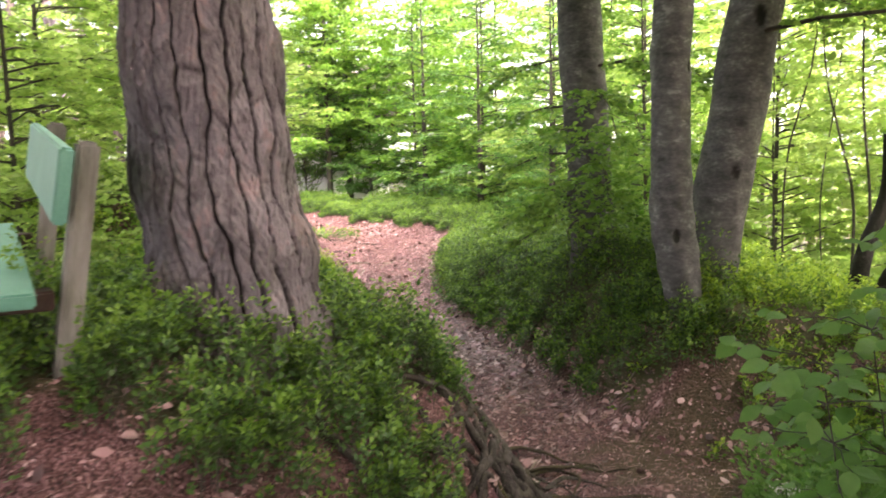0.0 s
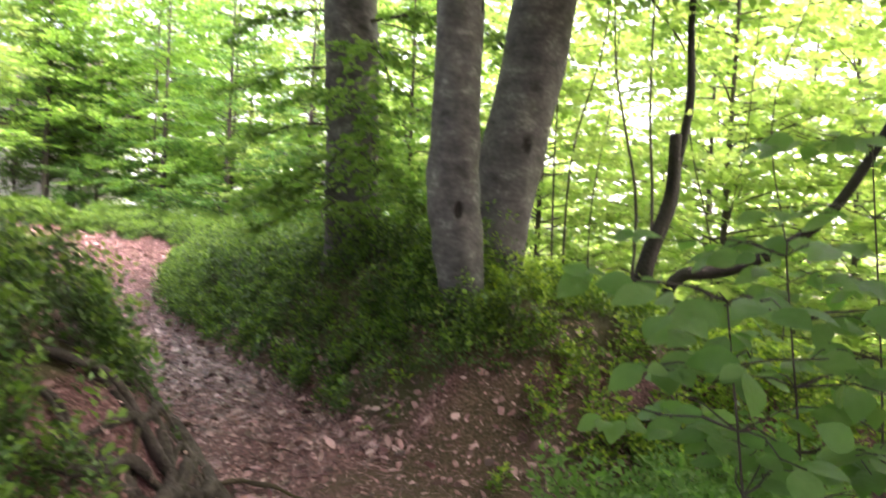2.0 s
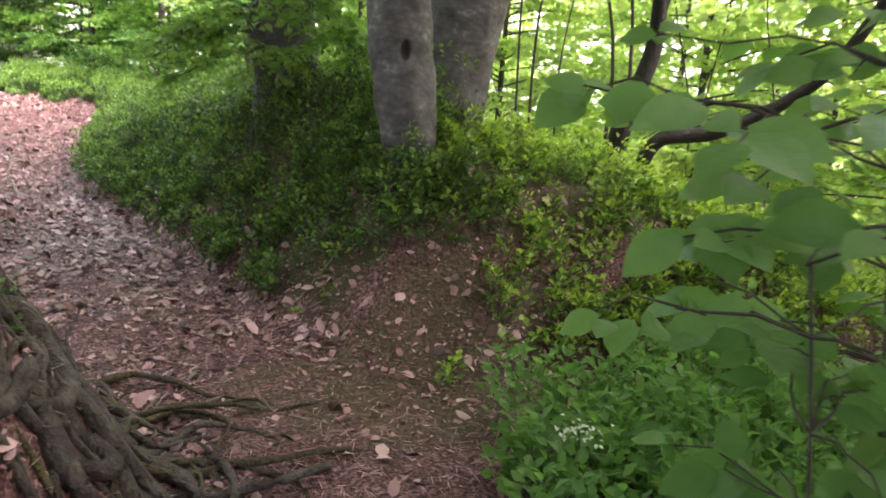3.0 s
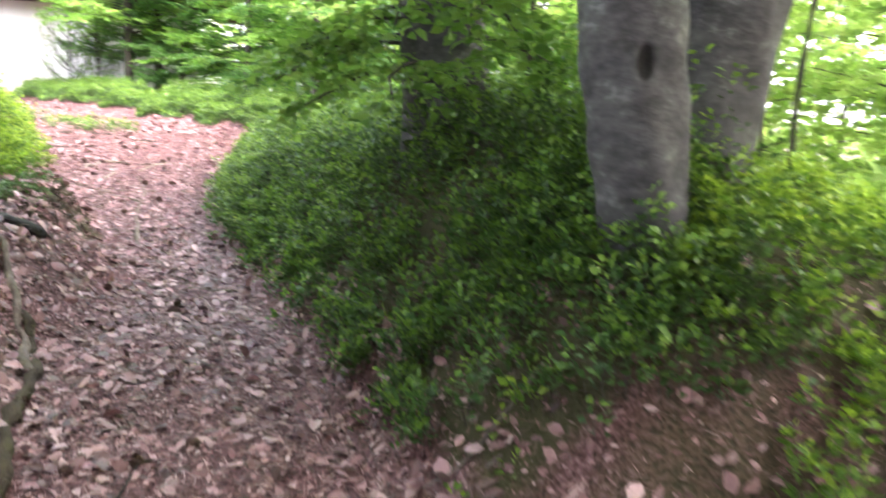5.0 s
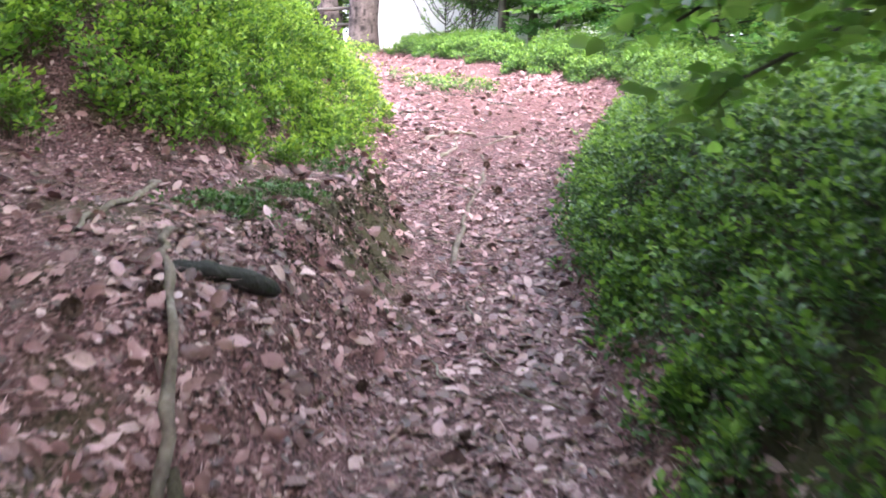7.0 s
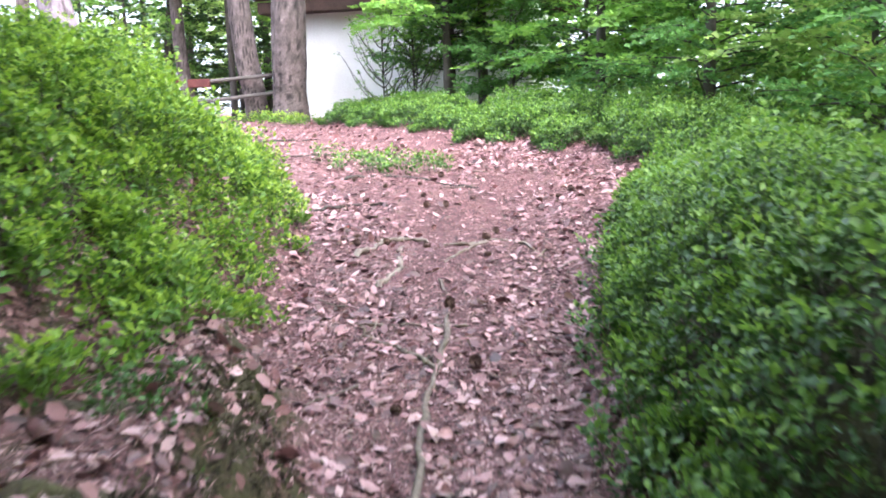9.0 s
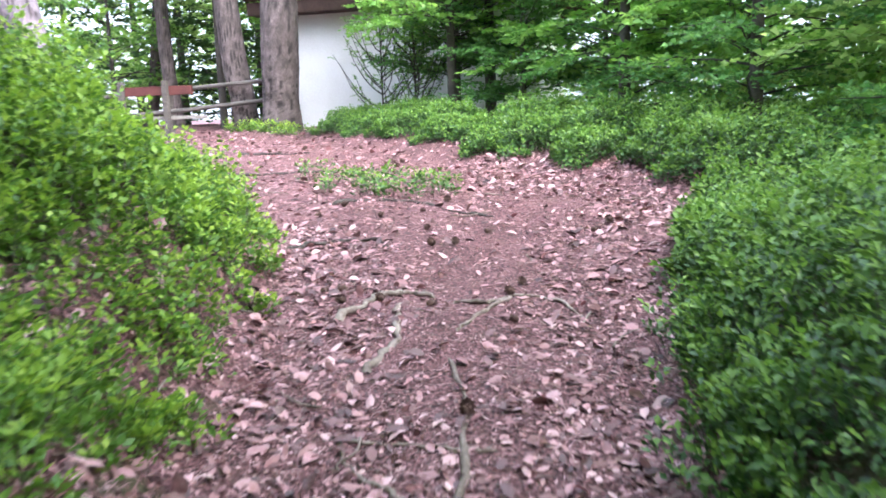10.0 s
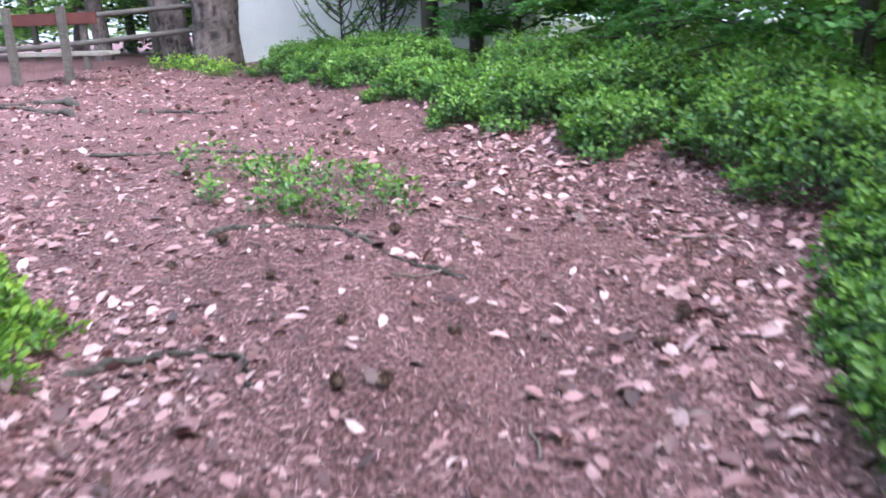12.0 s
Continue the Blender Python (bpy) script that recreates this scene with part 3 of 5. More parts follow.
def leafy(lines, leaf, twig, step, seed, width=0.62, six=False, flat=0.75):
    """Twigs left and right of each limb with leaves in layers, and the twigs' own wood."""
    rng = np.random.default_rng(seed)
    base, way, up, size, wood = [], [], [], [], []
    for line in lines:
        total = np.linalg.norm(np.diff(line, axis=0), axis=1).sum()
        k = max(3, int(total / step))
        f = rng.uniform(0.12, 1.0, k)
        pos = np.stack([np.interp(f, np.linspace(0, 1, len(line)), line[:, c]) for c in range(3)], -1)
        d = unit(line[-1] - line[0])
        side = unit(np.cross(d, [0, 0, 1.0]))
        w = unit(d * rng.uniform(0.3, 1.0, (k, 1)) + side * rng.choice([-1, 1], (k, 1)) * rng.uniform(0.4, 1.1, (k, 1)) + rng.normal(0, 0.18, (k, 3)))
        ln = twig * rng.uniform(0.5, 1.2, k) * (1.15 - 0.5 * f)
        m = max(3, int(twig / (leaf * 0.55)))
        u = (np.arange(m) + 0.6) / m
        p = pos[:, None] + w[:, None] * (ln[:, None] * u)[..., None] + np.array([0, 0, -0.18]) * (ln[:, None] * u * u)[..., None]
        sw = unit(np.cross(w, [0, 0, 1.0]))
        alt = np.where(np.arange(m) % 2, 1, -1)[None, :, None]
        lw = w[:, None] * 0.7 + sw[:, None] * alt * 0.8 + rng.normal(0, 0.25, (k, m, 3))
        base.append(p.reshape(-1, 3))
        way.append(lw.reshape(-1, 3))
        up.append((rng.normal(0, flat, (k, m, 3)) + [0, 0, 1]).reshape(-1, 3))
        size.append(leaf * rng.uniform(0.65, 1.2, k * m))
        e = pos + w * ln[:, None]
        o = np.array([0.003, 0.002, 0.0])
        wood.append((np.stack([pos - o, pos + o, e], 1).reshape(-1, 3), np.arange(3 * k).reshape(-1, 3)))
    size = np.concatenate(size)
    return leaf_arrays(np.concatenate(base), np.concatenate(way), unit(np.concatenate(up)), size, size * width, 0.18, six), join_arrays(wood)


def tubes(lines, r0, r1, sides=4):
    return join_arrays([tube_arrays(l, np.linspace(a, b, len(l)), sides)[:2] for l, a, b in zip(lines, r0, r1)])


def as_tris(v, q):
    return v, np.concatenate([q[:, [0, 1, 2]], q[:, [0, 2, 3]]])


def young_tree(name, label, x, y, height, reach, limbs, leaf, mat, seed, low=0.05, lean=(0, 0), group="", twig=0.45, step=0.075, stem=0.045, drop=0.25, flat=0.8):
    """A young broadleaved tree whose limbs begin near the ground: trunk with its limbs, and crown."""
    rng = np.random.default_rng(seed)
    z0 = float(land(x, y)) - 0.08
    top = thing(name, label, "tree", (x, y, z0), group)
    line = curve_points([(0, 0, 0), (lean[0] * 0.3, lean[1] * 0.3, height * 0.4), (lean[0], lean[1], height)], 12)
    wood = [as_tris(*tube_arrays(line, np.linspace(stem, 0.012, 12), 8, 0.05, seed)[:2])]
    lines = []
    for k in range(limbs):
        f = low + (1 - low) * (k + rng.uniform(0, 1)) / limbs
        p = [np.interp(f, np.linspace(0, 1, 12), line[:, c]) for c in range(3)]
        size = reach * (1.05 - 0.75 * f) * rng.uniform(0.6, 1.15) * (0.55 + 0.45 * min(1, f / 0.2))
        lines.append(limb_line(p, rng.uniform(0, 6.28), rng.uniform(0.1, 0.6), size, rng, drop))
    wood.append(as_tris(*tubes(lines, [0.012] * limbs, [0.003] * limbs)))
    lv, tw = leafy(lines, leaf, twig, step, seed + 1, flat=flat)
    wood.append(tw)
    part("trunk", mesh_from("trunk", *join_arrays(wood), M_TWIG, smooth=True), top)
    part("crown", mesh_from("crown", *lv, mat), top)
    return top


# ---- the large pine by the bench ----
pine = thing("pine_tree", "large old pine with thick plated reddish-grey bark, rooted in bilberry bushes", "tree")
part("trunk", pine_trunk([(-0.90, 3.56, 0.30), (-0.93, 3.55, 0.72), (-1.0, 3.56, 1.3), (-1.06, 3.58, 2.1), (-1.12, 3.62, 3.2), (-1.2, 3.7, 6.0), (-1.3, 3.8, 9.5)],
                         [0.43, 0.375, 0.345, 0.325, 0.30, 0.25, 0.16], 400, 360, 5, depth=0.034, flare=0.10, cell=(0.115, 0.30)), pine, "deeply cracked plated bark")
rng = np.random.default_rng(11)
# Crown limbs above the view, with oversized leaves to shade the ground below
lines = [limb_line((-1.2 + 0.005 * k, 3.7, 5.2 + 0.11 * k), k * 2.4, 0.3, 3.2, rng) for k in range(36)]
tagged(part("branchwork", mesh_from("branchwork", *tubes(lines, [0.05] * 36, [0.012] * 36), M_TWIG), pine), kind="stuff")
lv, tw = leafy(lines, 0.22, 0.6, 0.05, 12, width=0.3, flat=1.0)
part("crown", mesh_from("crown", *lv, M_NEEDLE), pine)

# ---- the three beech trunks ----


def beech(name, label, ctrl, radii, sides, rings, seed, knots=(), limbs=(), leaf=0.075, twig=0.5, step=0.07):
    top = thing(name, label, "tree")
    part("trunk", beech_trunk(ctrl, radii, sides, rings, seed, knots), top, "smooth grey bark with dark scars")
    rng = np.random.default_rng(seed)
    lines = [limb_line(s, radians(h), r, l, rng, d) for s, h, r, l, d in limbs]
    sizes = [0.007 + 0.006 * np.linalg.norm(l[-1] - l[0]) for l in lines]
    low_lines, high = list(lines), []
    # Upper limbs out of view; large leaves thicken the canopy that shades the path
    for k in range(26):
        u = (k + 0.5) / 26
        c = [ctrl[-2][j] + (ctrl[-1][j] - ctrl[-2][j]) * u for j in range(3)]
        high.append(limb_line(c, k * 2.4, 0.3, 3.7 - 1.2 * u, rng))
    lv, tw = leafy(low_lines, leaf, twig, step, seed + 3, six=True)
    lh, th = leafy(high, 0.15, 0.9, 0.10, seed + 4)
    wood = [as_tris(*tubes(low_lines + high, sizes + [0.03] * 26, [0.004] * (26 + len(sizes)))), tw, th]
    tagged(part("branchwork", mesh_from("branchwork", *join_arrays(wood), M_TWIG, smooth=True), top), kind="stuff")
    part("crown", mesh_from("crown", *join_arrays([lv, lh]), M_BEECH_LEAF), top)
    return top


beech("beech_tree", "slender upright beech with smooth grey bark and a dark knot hole",
      [(1.69, 5.29, -0.05), (1.62, 5.28, 0.3), (1.55, 5.26, 0.62), (1.51, 5.26, 0.96), (1.505, 5.27, 1.4), (1.51, 5.3, 1.9), (1.53, 5.3, 2.4), (1.56, 5.4, 4.0), (1.6, 5.6, 6.6)],
      [0.10, 0.11, 0.135, 0.138, 0.128, 0.125, 0.125, 0.11, 0.07], 110, 380, 21,
      knots=[((1.50, 5.12, 0.82), 0.03), ((1.62, 5.22, 1.9), 0.03)],
      limbs=[((1.6, 5.4, 2.5), 20, 0.3, 2.4, 0.35), ((1.5, 5.4, 2.9), -60, 0.2, 2.0, 0.35), ((1.55, 5.4, 3.1), 100, 0.2, 2.2, 0.4)])
beech("beech_tree", "stout leaning beech with smooth grey bark",
      [(1.80, 5.62, -0.05), (1.86, 5.62, 0.4), (1.94, 5.62, 0.95), (2.05, 5.62, 1.55), (2.14, 5.62, 2.1), (2.23, 5.62, 2.6), (2.5, 5.7, 4.2), (2.9, 5.9, 6.6)],
      [0.20, 0.185, 0.19, 0.19, 0.185, 0.18, 0.15, 0.09], 56, 200, 22,
      knots=[((1.99, 5.44, 1.22), 0.035), ((2.15, 5.45, 2.25), 0.05)],
      limbs=[((2.2, 5.6, 2.6), -15, 0.15, 2.6, 0.3), ((2.4, 5.7, 3.2), -50, 0.1, 2.8, 0.35), ((2.2, 5.7, 2.5), 25, 0.1, 2.4, 0.3), ((2.3, 5.6, 2.9), -30, 0.0, 2.4, 0.3), ((2.14, 5.5, 2.15), -55, 0.1, 1.8, 0.25), ((2.25, 5.5, 2.65), -75, 0.0, 2.1, 0.3),
             ((2.35, 5.5, 2.95), -40, -0.1, 2.1, 0.3), ((2.25, 5.5, 2.8), -58, -0.15, 2.0, 0.25)])
beech("beech_tree", "upright dark-barked beech with leafy side shoots behind the mound",
      [(1.32, 6.78, 0.0), (1.29, 6.77, 0.5), (1.25, 6.76, 1.0), (1.23, 6.75, 1.5), (1.19, 6.75, 2.1), (1.16, 6.75, 2.8), (1.15, 6.9, 4.4), (1.1, 7.0, 6.8)],
      [0.22, 0.20, 0.19, 0.185, 0.18, 0.175, 0.15, 0.08], 48, 180, 23,
      limbs=[((1.2, 6.6, 1.2), -120, 0.1, 0.6, 0.5), ((1.3, 6.6, 1.35), -95, 0.1, 0.75, 0.5), ((1.35, 6.7, 1.5), -40, 0.1, 1.0, 0.4), ((1.15, 6.7, 1.05), 175, 0.1, 0.52, 0.35),
             ((1.25, 6.6, 1.6), -110, 0.1, 0.8, 0.5), ((1.3, 6.65, 0.95), -70, 0.15, 0.7, 0.3), ((1.1, 6.8, 1.4), 165, 0.1, 0.68, 0.4), ((1.2, 6.6, 1.9), -85, 0.0, 1.0, 0.4),
             ((1.1, 6.75, 0.95), 150, 0.1, 0.68, 0.3), ((1.2, 6.65, 0.85), -130, 0.15, 0.6, 0.4), ((1.1, 6.8, 1.8), 150, 0.1, 0.83, 0.4), ((1.3, 6.6, 2.1), -60, 0.1, 1.2, 0.4),
             ((1.1, 6.8, 2.2), 175, 0.0, 0.75, 0.4), ((1.25, 6.6, 1.15), -75, 0.0, 0.8, 0.35), ((1.15, 6.7, 1.6), -150, 0.1, 0.45, 0.4), ((1.15, 6.75, 0.85), 172, 0.0, 0.52, 0.4), ((1.15, 6.8, 1.0), 163, 0.0, 0.64, 0.4), ((1.1, 6.7, 1.1), -172, 0.0, 0.45, 0.5)], leaf=0.06, twig=0.34, step=0.035)

# ---- dark stems on the slope ----
snag = thing("snag", "broken dark dead stem standing among thin shoots", "tree")
l1 = curve_points([(3.16, 6.12, 0.0), (3.18, 6.1, 0.29), (3.24, 6.1, 0.6), (3.39, 6.1, 1.02), (3.4, 6.1, 1.47)], 24)
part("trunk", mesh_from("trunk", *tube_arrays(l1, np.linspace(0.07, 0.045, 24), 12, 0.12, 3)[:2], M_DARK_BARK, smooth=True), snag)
l2 = curve_points([(3.4, 6.1, 1.15), (3.5, 6.1, 1.7), (3.47, 6.1, 2.3), (3.5, 6.1, 3.2)], 14)
part("limb", mesh_from("limb", *tube_arrays(l2, np.linspace(0.035, 0.015, 14), 8, 0.1, 4)[:2], M_DARK_BARK, smooth=True), snag)
bough = thing("bent_bough", "dark bent bough growing sideways over the slope", "tree")
l3 = curve_points([(3.28, 6.05, -0.1), (3.3, 6.0, 0.25), (3.4, 5.95, 0.48), (3.7, 5.8, 0.55), (4.05, 5.6, 0.78), (4.25, 5.45, 1.05), (4.5, 5.3, 1.6)], 30)
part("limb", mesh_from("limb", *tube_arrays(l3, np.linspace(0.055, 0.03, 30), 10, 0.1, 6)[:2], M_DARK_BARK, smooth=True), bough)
rng = np.random.default_rng(31)
shoot_lines = [[(3.22, 6.3, 0.0), (3.24, 6.3, 0.93), (3.11, 6.3, 1.51), (3.0, 6.3, 2.0), (2.95, 6.3, 2.9)], [(3.36, 6.3, 0.1), (3.37, 6.3, 0.94), (3.3, 6.3, 1.73), (3.3, 6.3, 2.8), (3.4, 6.3, 3.8)]]
for k in range(6):
    x, y = rng.uniform(2.6, 4.8), rng.uniform(6.2, 8.2)
    z = float(land(x, y))
    shoot_lines.append([(x, y, z - 0.05), (x + rng.normal(0, 0.06), y, z + 1.0), (x + rng.normal(0, 0.2), y, z + 2.2), (x + rng.normal(0, 0.4), y, z + 3.6)])
for k, c in enumerate(shoot_lines):
    c = curve_points(c, 14)
    top = thing("sapling", "thin bare sapling stem with a few bright leaves", "sapling", group="saplings on the slope")
    part("stem", mesh_from("stem", *tube_arrays(c, np.linspace(0.014 if k < 2 else 0.009, 0.004, 14), 6)[:2], M_TWIG, smooth=True), top)
    r2 = np.random.default_rng(500 + k)
    ls = [limb_line(c[j], r2.uniform(0, 6.28), 0.2, r2.uniform(0.3, 0.7), r2) for j in range(5, 14)]
    lv, tw = leafy(ls, 0.065, 0.3, 0.09, 600 + k)
    part("leaves", mesh_from("leaves", *lv, M_BRIGHT_LEAF), top)

# ---- bilberry and other low shrubs ----
RIP = ripple


def keep_right(x, y, rng):
    d = right_of(x, y)
    return (d > 0.10 + 0.07 * RIP(x, y, 0.6, 41) + 0.25 * smooth(5.4, 5.0, y) + 0.12 * smooth(1.5, 2.2, x)) & ((y < 11.55 + 0.15 * RIP(x, y, 0.4, 53)) | (d > 1.2)) & (rng.uniform(size=len(x)) < np.where(d < 1.0, 1.0, np.where(d < 1.5, 0.45, 0.15))) & (np.hypot(x - 1.6, y - 5.34) > 0.11) & (x < 1.95 + 0.15 * RIP(x, y, 0.7, 5) + 0.35 * smooth(6.0, 7.0, y))


def keep_slope(x, y, rng):
    return (right_of(x, y) > 0.2 + 0.15 * RIP(x, y, 0.6, 42)) & (x > 1.8 + 0.15 * RIP(x, y, 0.7, 6)) & (rng.uniform(size=len(x)) < 0.9)


def keep_left(x, y, rng):
    d = left_of(x, y)
    return (d > 0.17 - 0.16 * smooth(8.4, 9.2, y) * (1 - smooth(9.9, 10.8, y)) + 0.10 * RIP(x, y, 0.4, 43)) & (y > 8.55 + 0.3 * RIP(x, y, 0.7, 44) - 0.6 * np.clip(d, 0, 2)) & (y < 12.75 - 0.3 * d + 0.2 * RIP(x, y, 0.6, 45)) & (rng.uniform(size=len(x)) < np.where(d < 1.25, 1.0, 0.3))


def keep_pine(x, y, rng):
    d = left_of(x, y)
    near = y > 2.35 + 0.2 * RIP(x, y, 0.7, 46) + 0.25 * (x + 1)
    return (d > 0.03 + 0.05 * RIP(x, y, 0.4, 47)) & near & ((np.hypot(x - 0.25, (y - 4.0) * 0.8) > 0.62) | (d > 0.36 + 0.08 * RIP(x, y, 0.3, 54))) & (y < 5.35 + 0.2 * RIP(x, y, 0.5, 48)) & (np.hypot(x + 0.92, y - 3.55) > 0.40)


shrub_field("bilberry_bushes", "dense dark green bilberry bushes covering the mound beside the path", (-0.3, 2.6, 4.3, 14.0), 640, keep_right,
            lambda x, y: (0.19 + 0.17 * smooth(0.1, 0.6, right_of(x, y))) * (1 - 0.2 * smooth(0.75, 0.3, np.hypot(x - 1.58, y - 5.1))), 19, 0.0295, M_BERRY, 100)
shrub_field("bilberry_bushes", "low green bilberry growing down the mound before the beeches", (0.9, 2.5, 4.6, 5.8), 620,
            lambda x, y, r: (right_of(x, y) > 0.37 + 0.06 * RIP(x, y, 0.35, 62)) & (x < 1.85 + 0.15 * RIP(x, y, 0.4, 63)) & (np.hypot(x - 1.6, y - 5.34) > 0.11), 0.2, 18, 0.031, M_BERRY, 105, clump=0.22)
shrub_field("bilberry_slope", "low green growth on the slope behind the beeches, coloured bright as in lake light", (1.6, 5.2, 4.4, 9.5), 420, keep_slope, 0.22, 16, 0.034, M_BERRY_BRIGHT, 110)
shrub_field("bilberry_bushes", "bright yellow-green bilberry bushes on the steep bank above the path", (-4.2, -1.2, 7.4, 13.0), 740, keep_left,
            lambda x, y: 0.17 + 0.11 * smooth(0.1, 0.6, left_of(x, y)), 19, 0.031, M_BERRY_BRIGHT, 120)
shrub_field("bilberry_bushes", "green bilberry bushes round the foot of the large pine", (-2.6, 0.4, 1.9, 5.6), 560, keep_pine, 0.31, 24, 0.029, M_BERRY, 130)
shrub_field("undergrowth", "dense bright undergrowth behind the bench", (-9, -1.9, 3.8, 9.0), 60, lambda x, y, r: (left_of(x, y) > 1.2) & ((y > 5.0) | (x < -2.4)), 0.45, 18, 0.055, M_BERRY_BRIGHT, 140, 0.14)
shrub_field("herbs", "lush green herbs beside the start of the path", (0.75, 3.6, 1.9, 4.5), 420,
            lambda x, y, r: (x > 1.1 + 0.1 * RIP(x, y, 0.5, 49) + 0.32 * np.clip(y - 2.4, 0, 3)) & (np.hypot(x - 1.7, y - 4.75) > 0.6) & (x < 3.1 + 0.35 * RIP(x, y, 0.7, 56)) & (y > 2.15 + 0.2 * RIP(x, y, 0.5, 57)), 0.34, 17, 0.046, M_SPROUT_LEAF, 150, 0.1)

shrub_field("ground_herbs", "sparse low green herbs on the bare bank under the bushes", (0.9, 3.4, 3.9, 5.3), 260,
            lambda x, y, r: (right_of(x, y) > -0.35) & (r.uniform(size=len(x)) < 0.05 + 0.9 * smooth(1.8, 2.6, x)), 0.09, 9, 0.034, M_BERRY_BRIGHT, 160)

shrub_field("undergrowth", "tall green undergrowth under the trees beyond the path", (-1.2, 6.0, 12.5, 20.0), 22,
            lambda x, y, r: (right_of(x, y) > 1.3) & (x > 2.2 - 0.62 * np.clip(y - 13, 0, 5)), 0.62, 20, 0.07, M_MID_LEAF, 170, 0.2)

# low clumps along the far side of the path
CLUMPS = [(0.24, 11.72, 0.30, 0.27), (0.62, 11.6, 0.34, 0.3), (0.20, 12.2, 0.26, 0.22), (0.28, 12.72, 0.28, 0.24), (0.42, 13.22, 0.30, 0.27), (0.48, 14.05, 0.46, 0.42), (0.02, 14.5, 0.30, 0.34), (-0.62, 14.95, 0.28, 0.28), (-1.1, 15.65, 0.36, 0.33), (-1.55, 15.75, 0.24, 0.22),
          (-2.15, 16.7, 0.34, 0.25), (-1.7, 16.3, 0.30, 0.27), (-2.95, 17.7, 0.40, 0.27), (-2.3, 17.4, 0.42, 0.34), (-3.6, 18.6, 0.45, 0.28), (-0.55, 15.75, 0.40, 0.40), (0.25, 15.15, 0.45, 0.44), (1.0, 13.4, 0.42, 0.42),
          (0.85, 12.6, 0.38, 0.36), (-1.2, 16.7, 0.45, 0.42), (1.15, 14.6, 0.5, 0.48), (-3.0, 18.7, 0.5, 0.34), (-4.2, 19.3, 0.45, 0.28), (0.8, 11.95, 0.36, 0.34)]
for k, (cx, cy, cr, ch) in enumerate(CLUMPS):
    rng = np.random.default_rng(900 + k)
    n = int(1700 * cr * cr + 90)
    r, a = cr * np.sqrt(rng.uniform(0, 1, n)), rng.uniform(0, 6.28, n)
    r = r * (1 + 0.18 * np.sin(a * 3 + k) + 0.12 * np.sin(a * 7 + k * 2))
    x, y = cx + r * np.cos(a), cy + r * np.sin(a)
    top = thing("bilberry_bush", "rounded green bilberry bush at the far edge of the path", "bush", group="bushes along the path")
    shrub_parts(top, sprigs(x, y, ch * np.sqrt(np.clip(1.12 - (r / cr) ** 2, 0.12, 1)), 19, 0.033, 930 + k, 0.06, about=(cx, cy, cr)), M_BERRY)
rng = np.random.default_rng(77)
a, r = rng.uniform(0, 6.28, 100), np.sqrt(rng.uniform(0, 1, 100))
x, y = -2.2 + 0.72 * r * np.cos(a), 14.15 + 0.42 * r * np.sin(a) - 0.25 * r * np.cos(a)
grown = sprigs(x, y, 0.15, 13, 0.034, 78, 0.06)
top = thing("bilberry_patch", "small low green plants growing in the middle of the path", "plant", kind="stuff")
shrub_parts(top, grown, M_BERRY)
rng = np.random.default_rng(79)
u = rng.uniform(0, 1, 120)
x, y = -6.5 + 1.5 * u + rng.normal(0, 0.14, 120), 20.3 - 1.3 * u + rng.normal(0, 0.14, 120)
top = thing("bilberry_patch", "straggling low green plants before the foot of the pine", "plant", kind="stuff")
shrub_parts(top, sprigs(x, y, 0.17, 13, 0.04, 80, 0.07), M_BERRY_BRIGHT)

# ---- trees and bushes round the place ----
YOUNG = [  # x, y, height, reach, limbs, leaf, bright
    (-0.6, 18.6, 5.5, 1.9, 60, 0.085, 1), (0.9, 17.2, 6.0, 2.0, 66, 0.085, 1), (2.2, 15.6, 6.0, 2.0, 66, 0.085, 1), (3.4, 13.4, 5.5, 1.9, 60, 0.08, 0), (2.7, 10.6, 4.4, 1.5, 34, 0.075, 0),
    (4.4, 10.6, 6.0, 2.0, 60, 0.085, 1), (5.4, 8.2, 6.5, 2.0, 60, 0.085, 1), (6.8, 10.4, 7.5, 2.2, 60, 0.09, 1), (6.6, 6.2, 6.5, 2.0, 54, 0.085, 1), (8.0, 13.5, 8.5, 2.6, 64, 0.1, 1),
    (4.8, 15.8, 8.0, 2.5, 66, 0.1, 1), (1.4, 20.5, 8.5, 2.6, 66, 0.1, 1), (-0.5, 21.2, 9.0, 2.4, 60, 0.1, 1), (4.4, 21, 9.5, 3.0, 66, 0.11, 1), (9.5, 8.5, 8.5, 2.6, 56, 0.1, 1),
    (-4.6, 9.2, 5.0, 1.9, 44, 0.085, 1), (-5.6, 11.5, 6.0, 2.2, 50, 0.09, 1), (-6.2, 8.0, 6.5, 2.2, 50, 0.09, 1), (-3.6, 6.8, 4.0, 1.5, 36, 0.08, 1), (-8.5, 10.5, 8, 2.6, 56, 0.1, 1),
        (7.0, 17.5, 10, 3.0, 66, 0.12, 1), (12, 12, 10, 3.0, 60, 0.12, 1), (10.5, 5.5, 9, 2.8, 56, 0.12, 1), (-0.2, 25, 10, 3.0, 60, 0.12, 1), (8, 24, 12, 3.4, 66, 0.13, 1), (13, 19, 12, 3.4, 60, 0.13, 1), (7.6, 8.6, 8.0, 2.6, 64, 0.1, 1), (8.8, 11, 9, 2.8, 64, 0.11, 1), (9.0, 6.4, 8.5, 2.6, 60, 0.11, 1)]
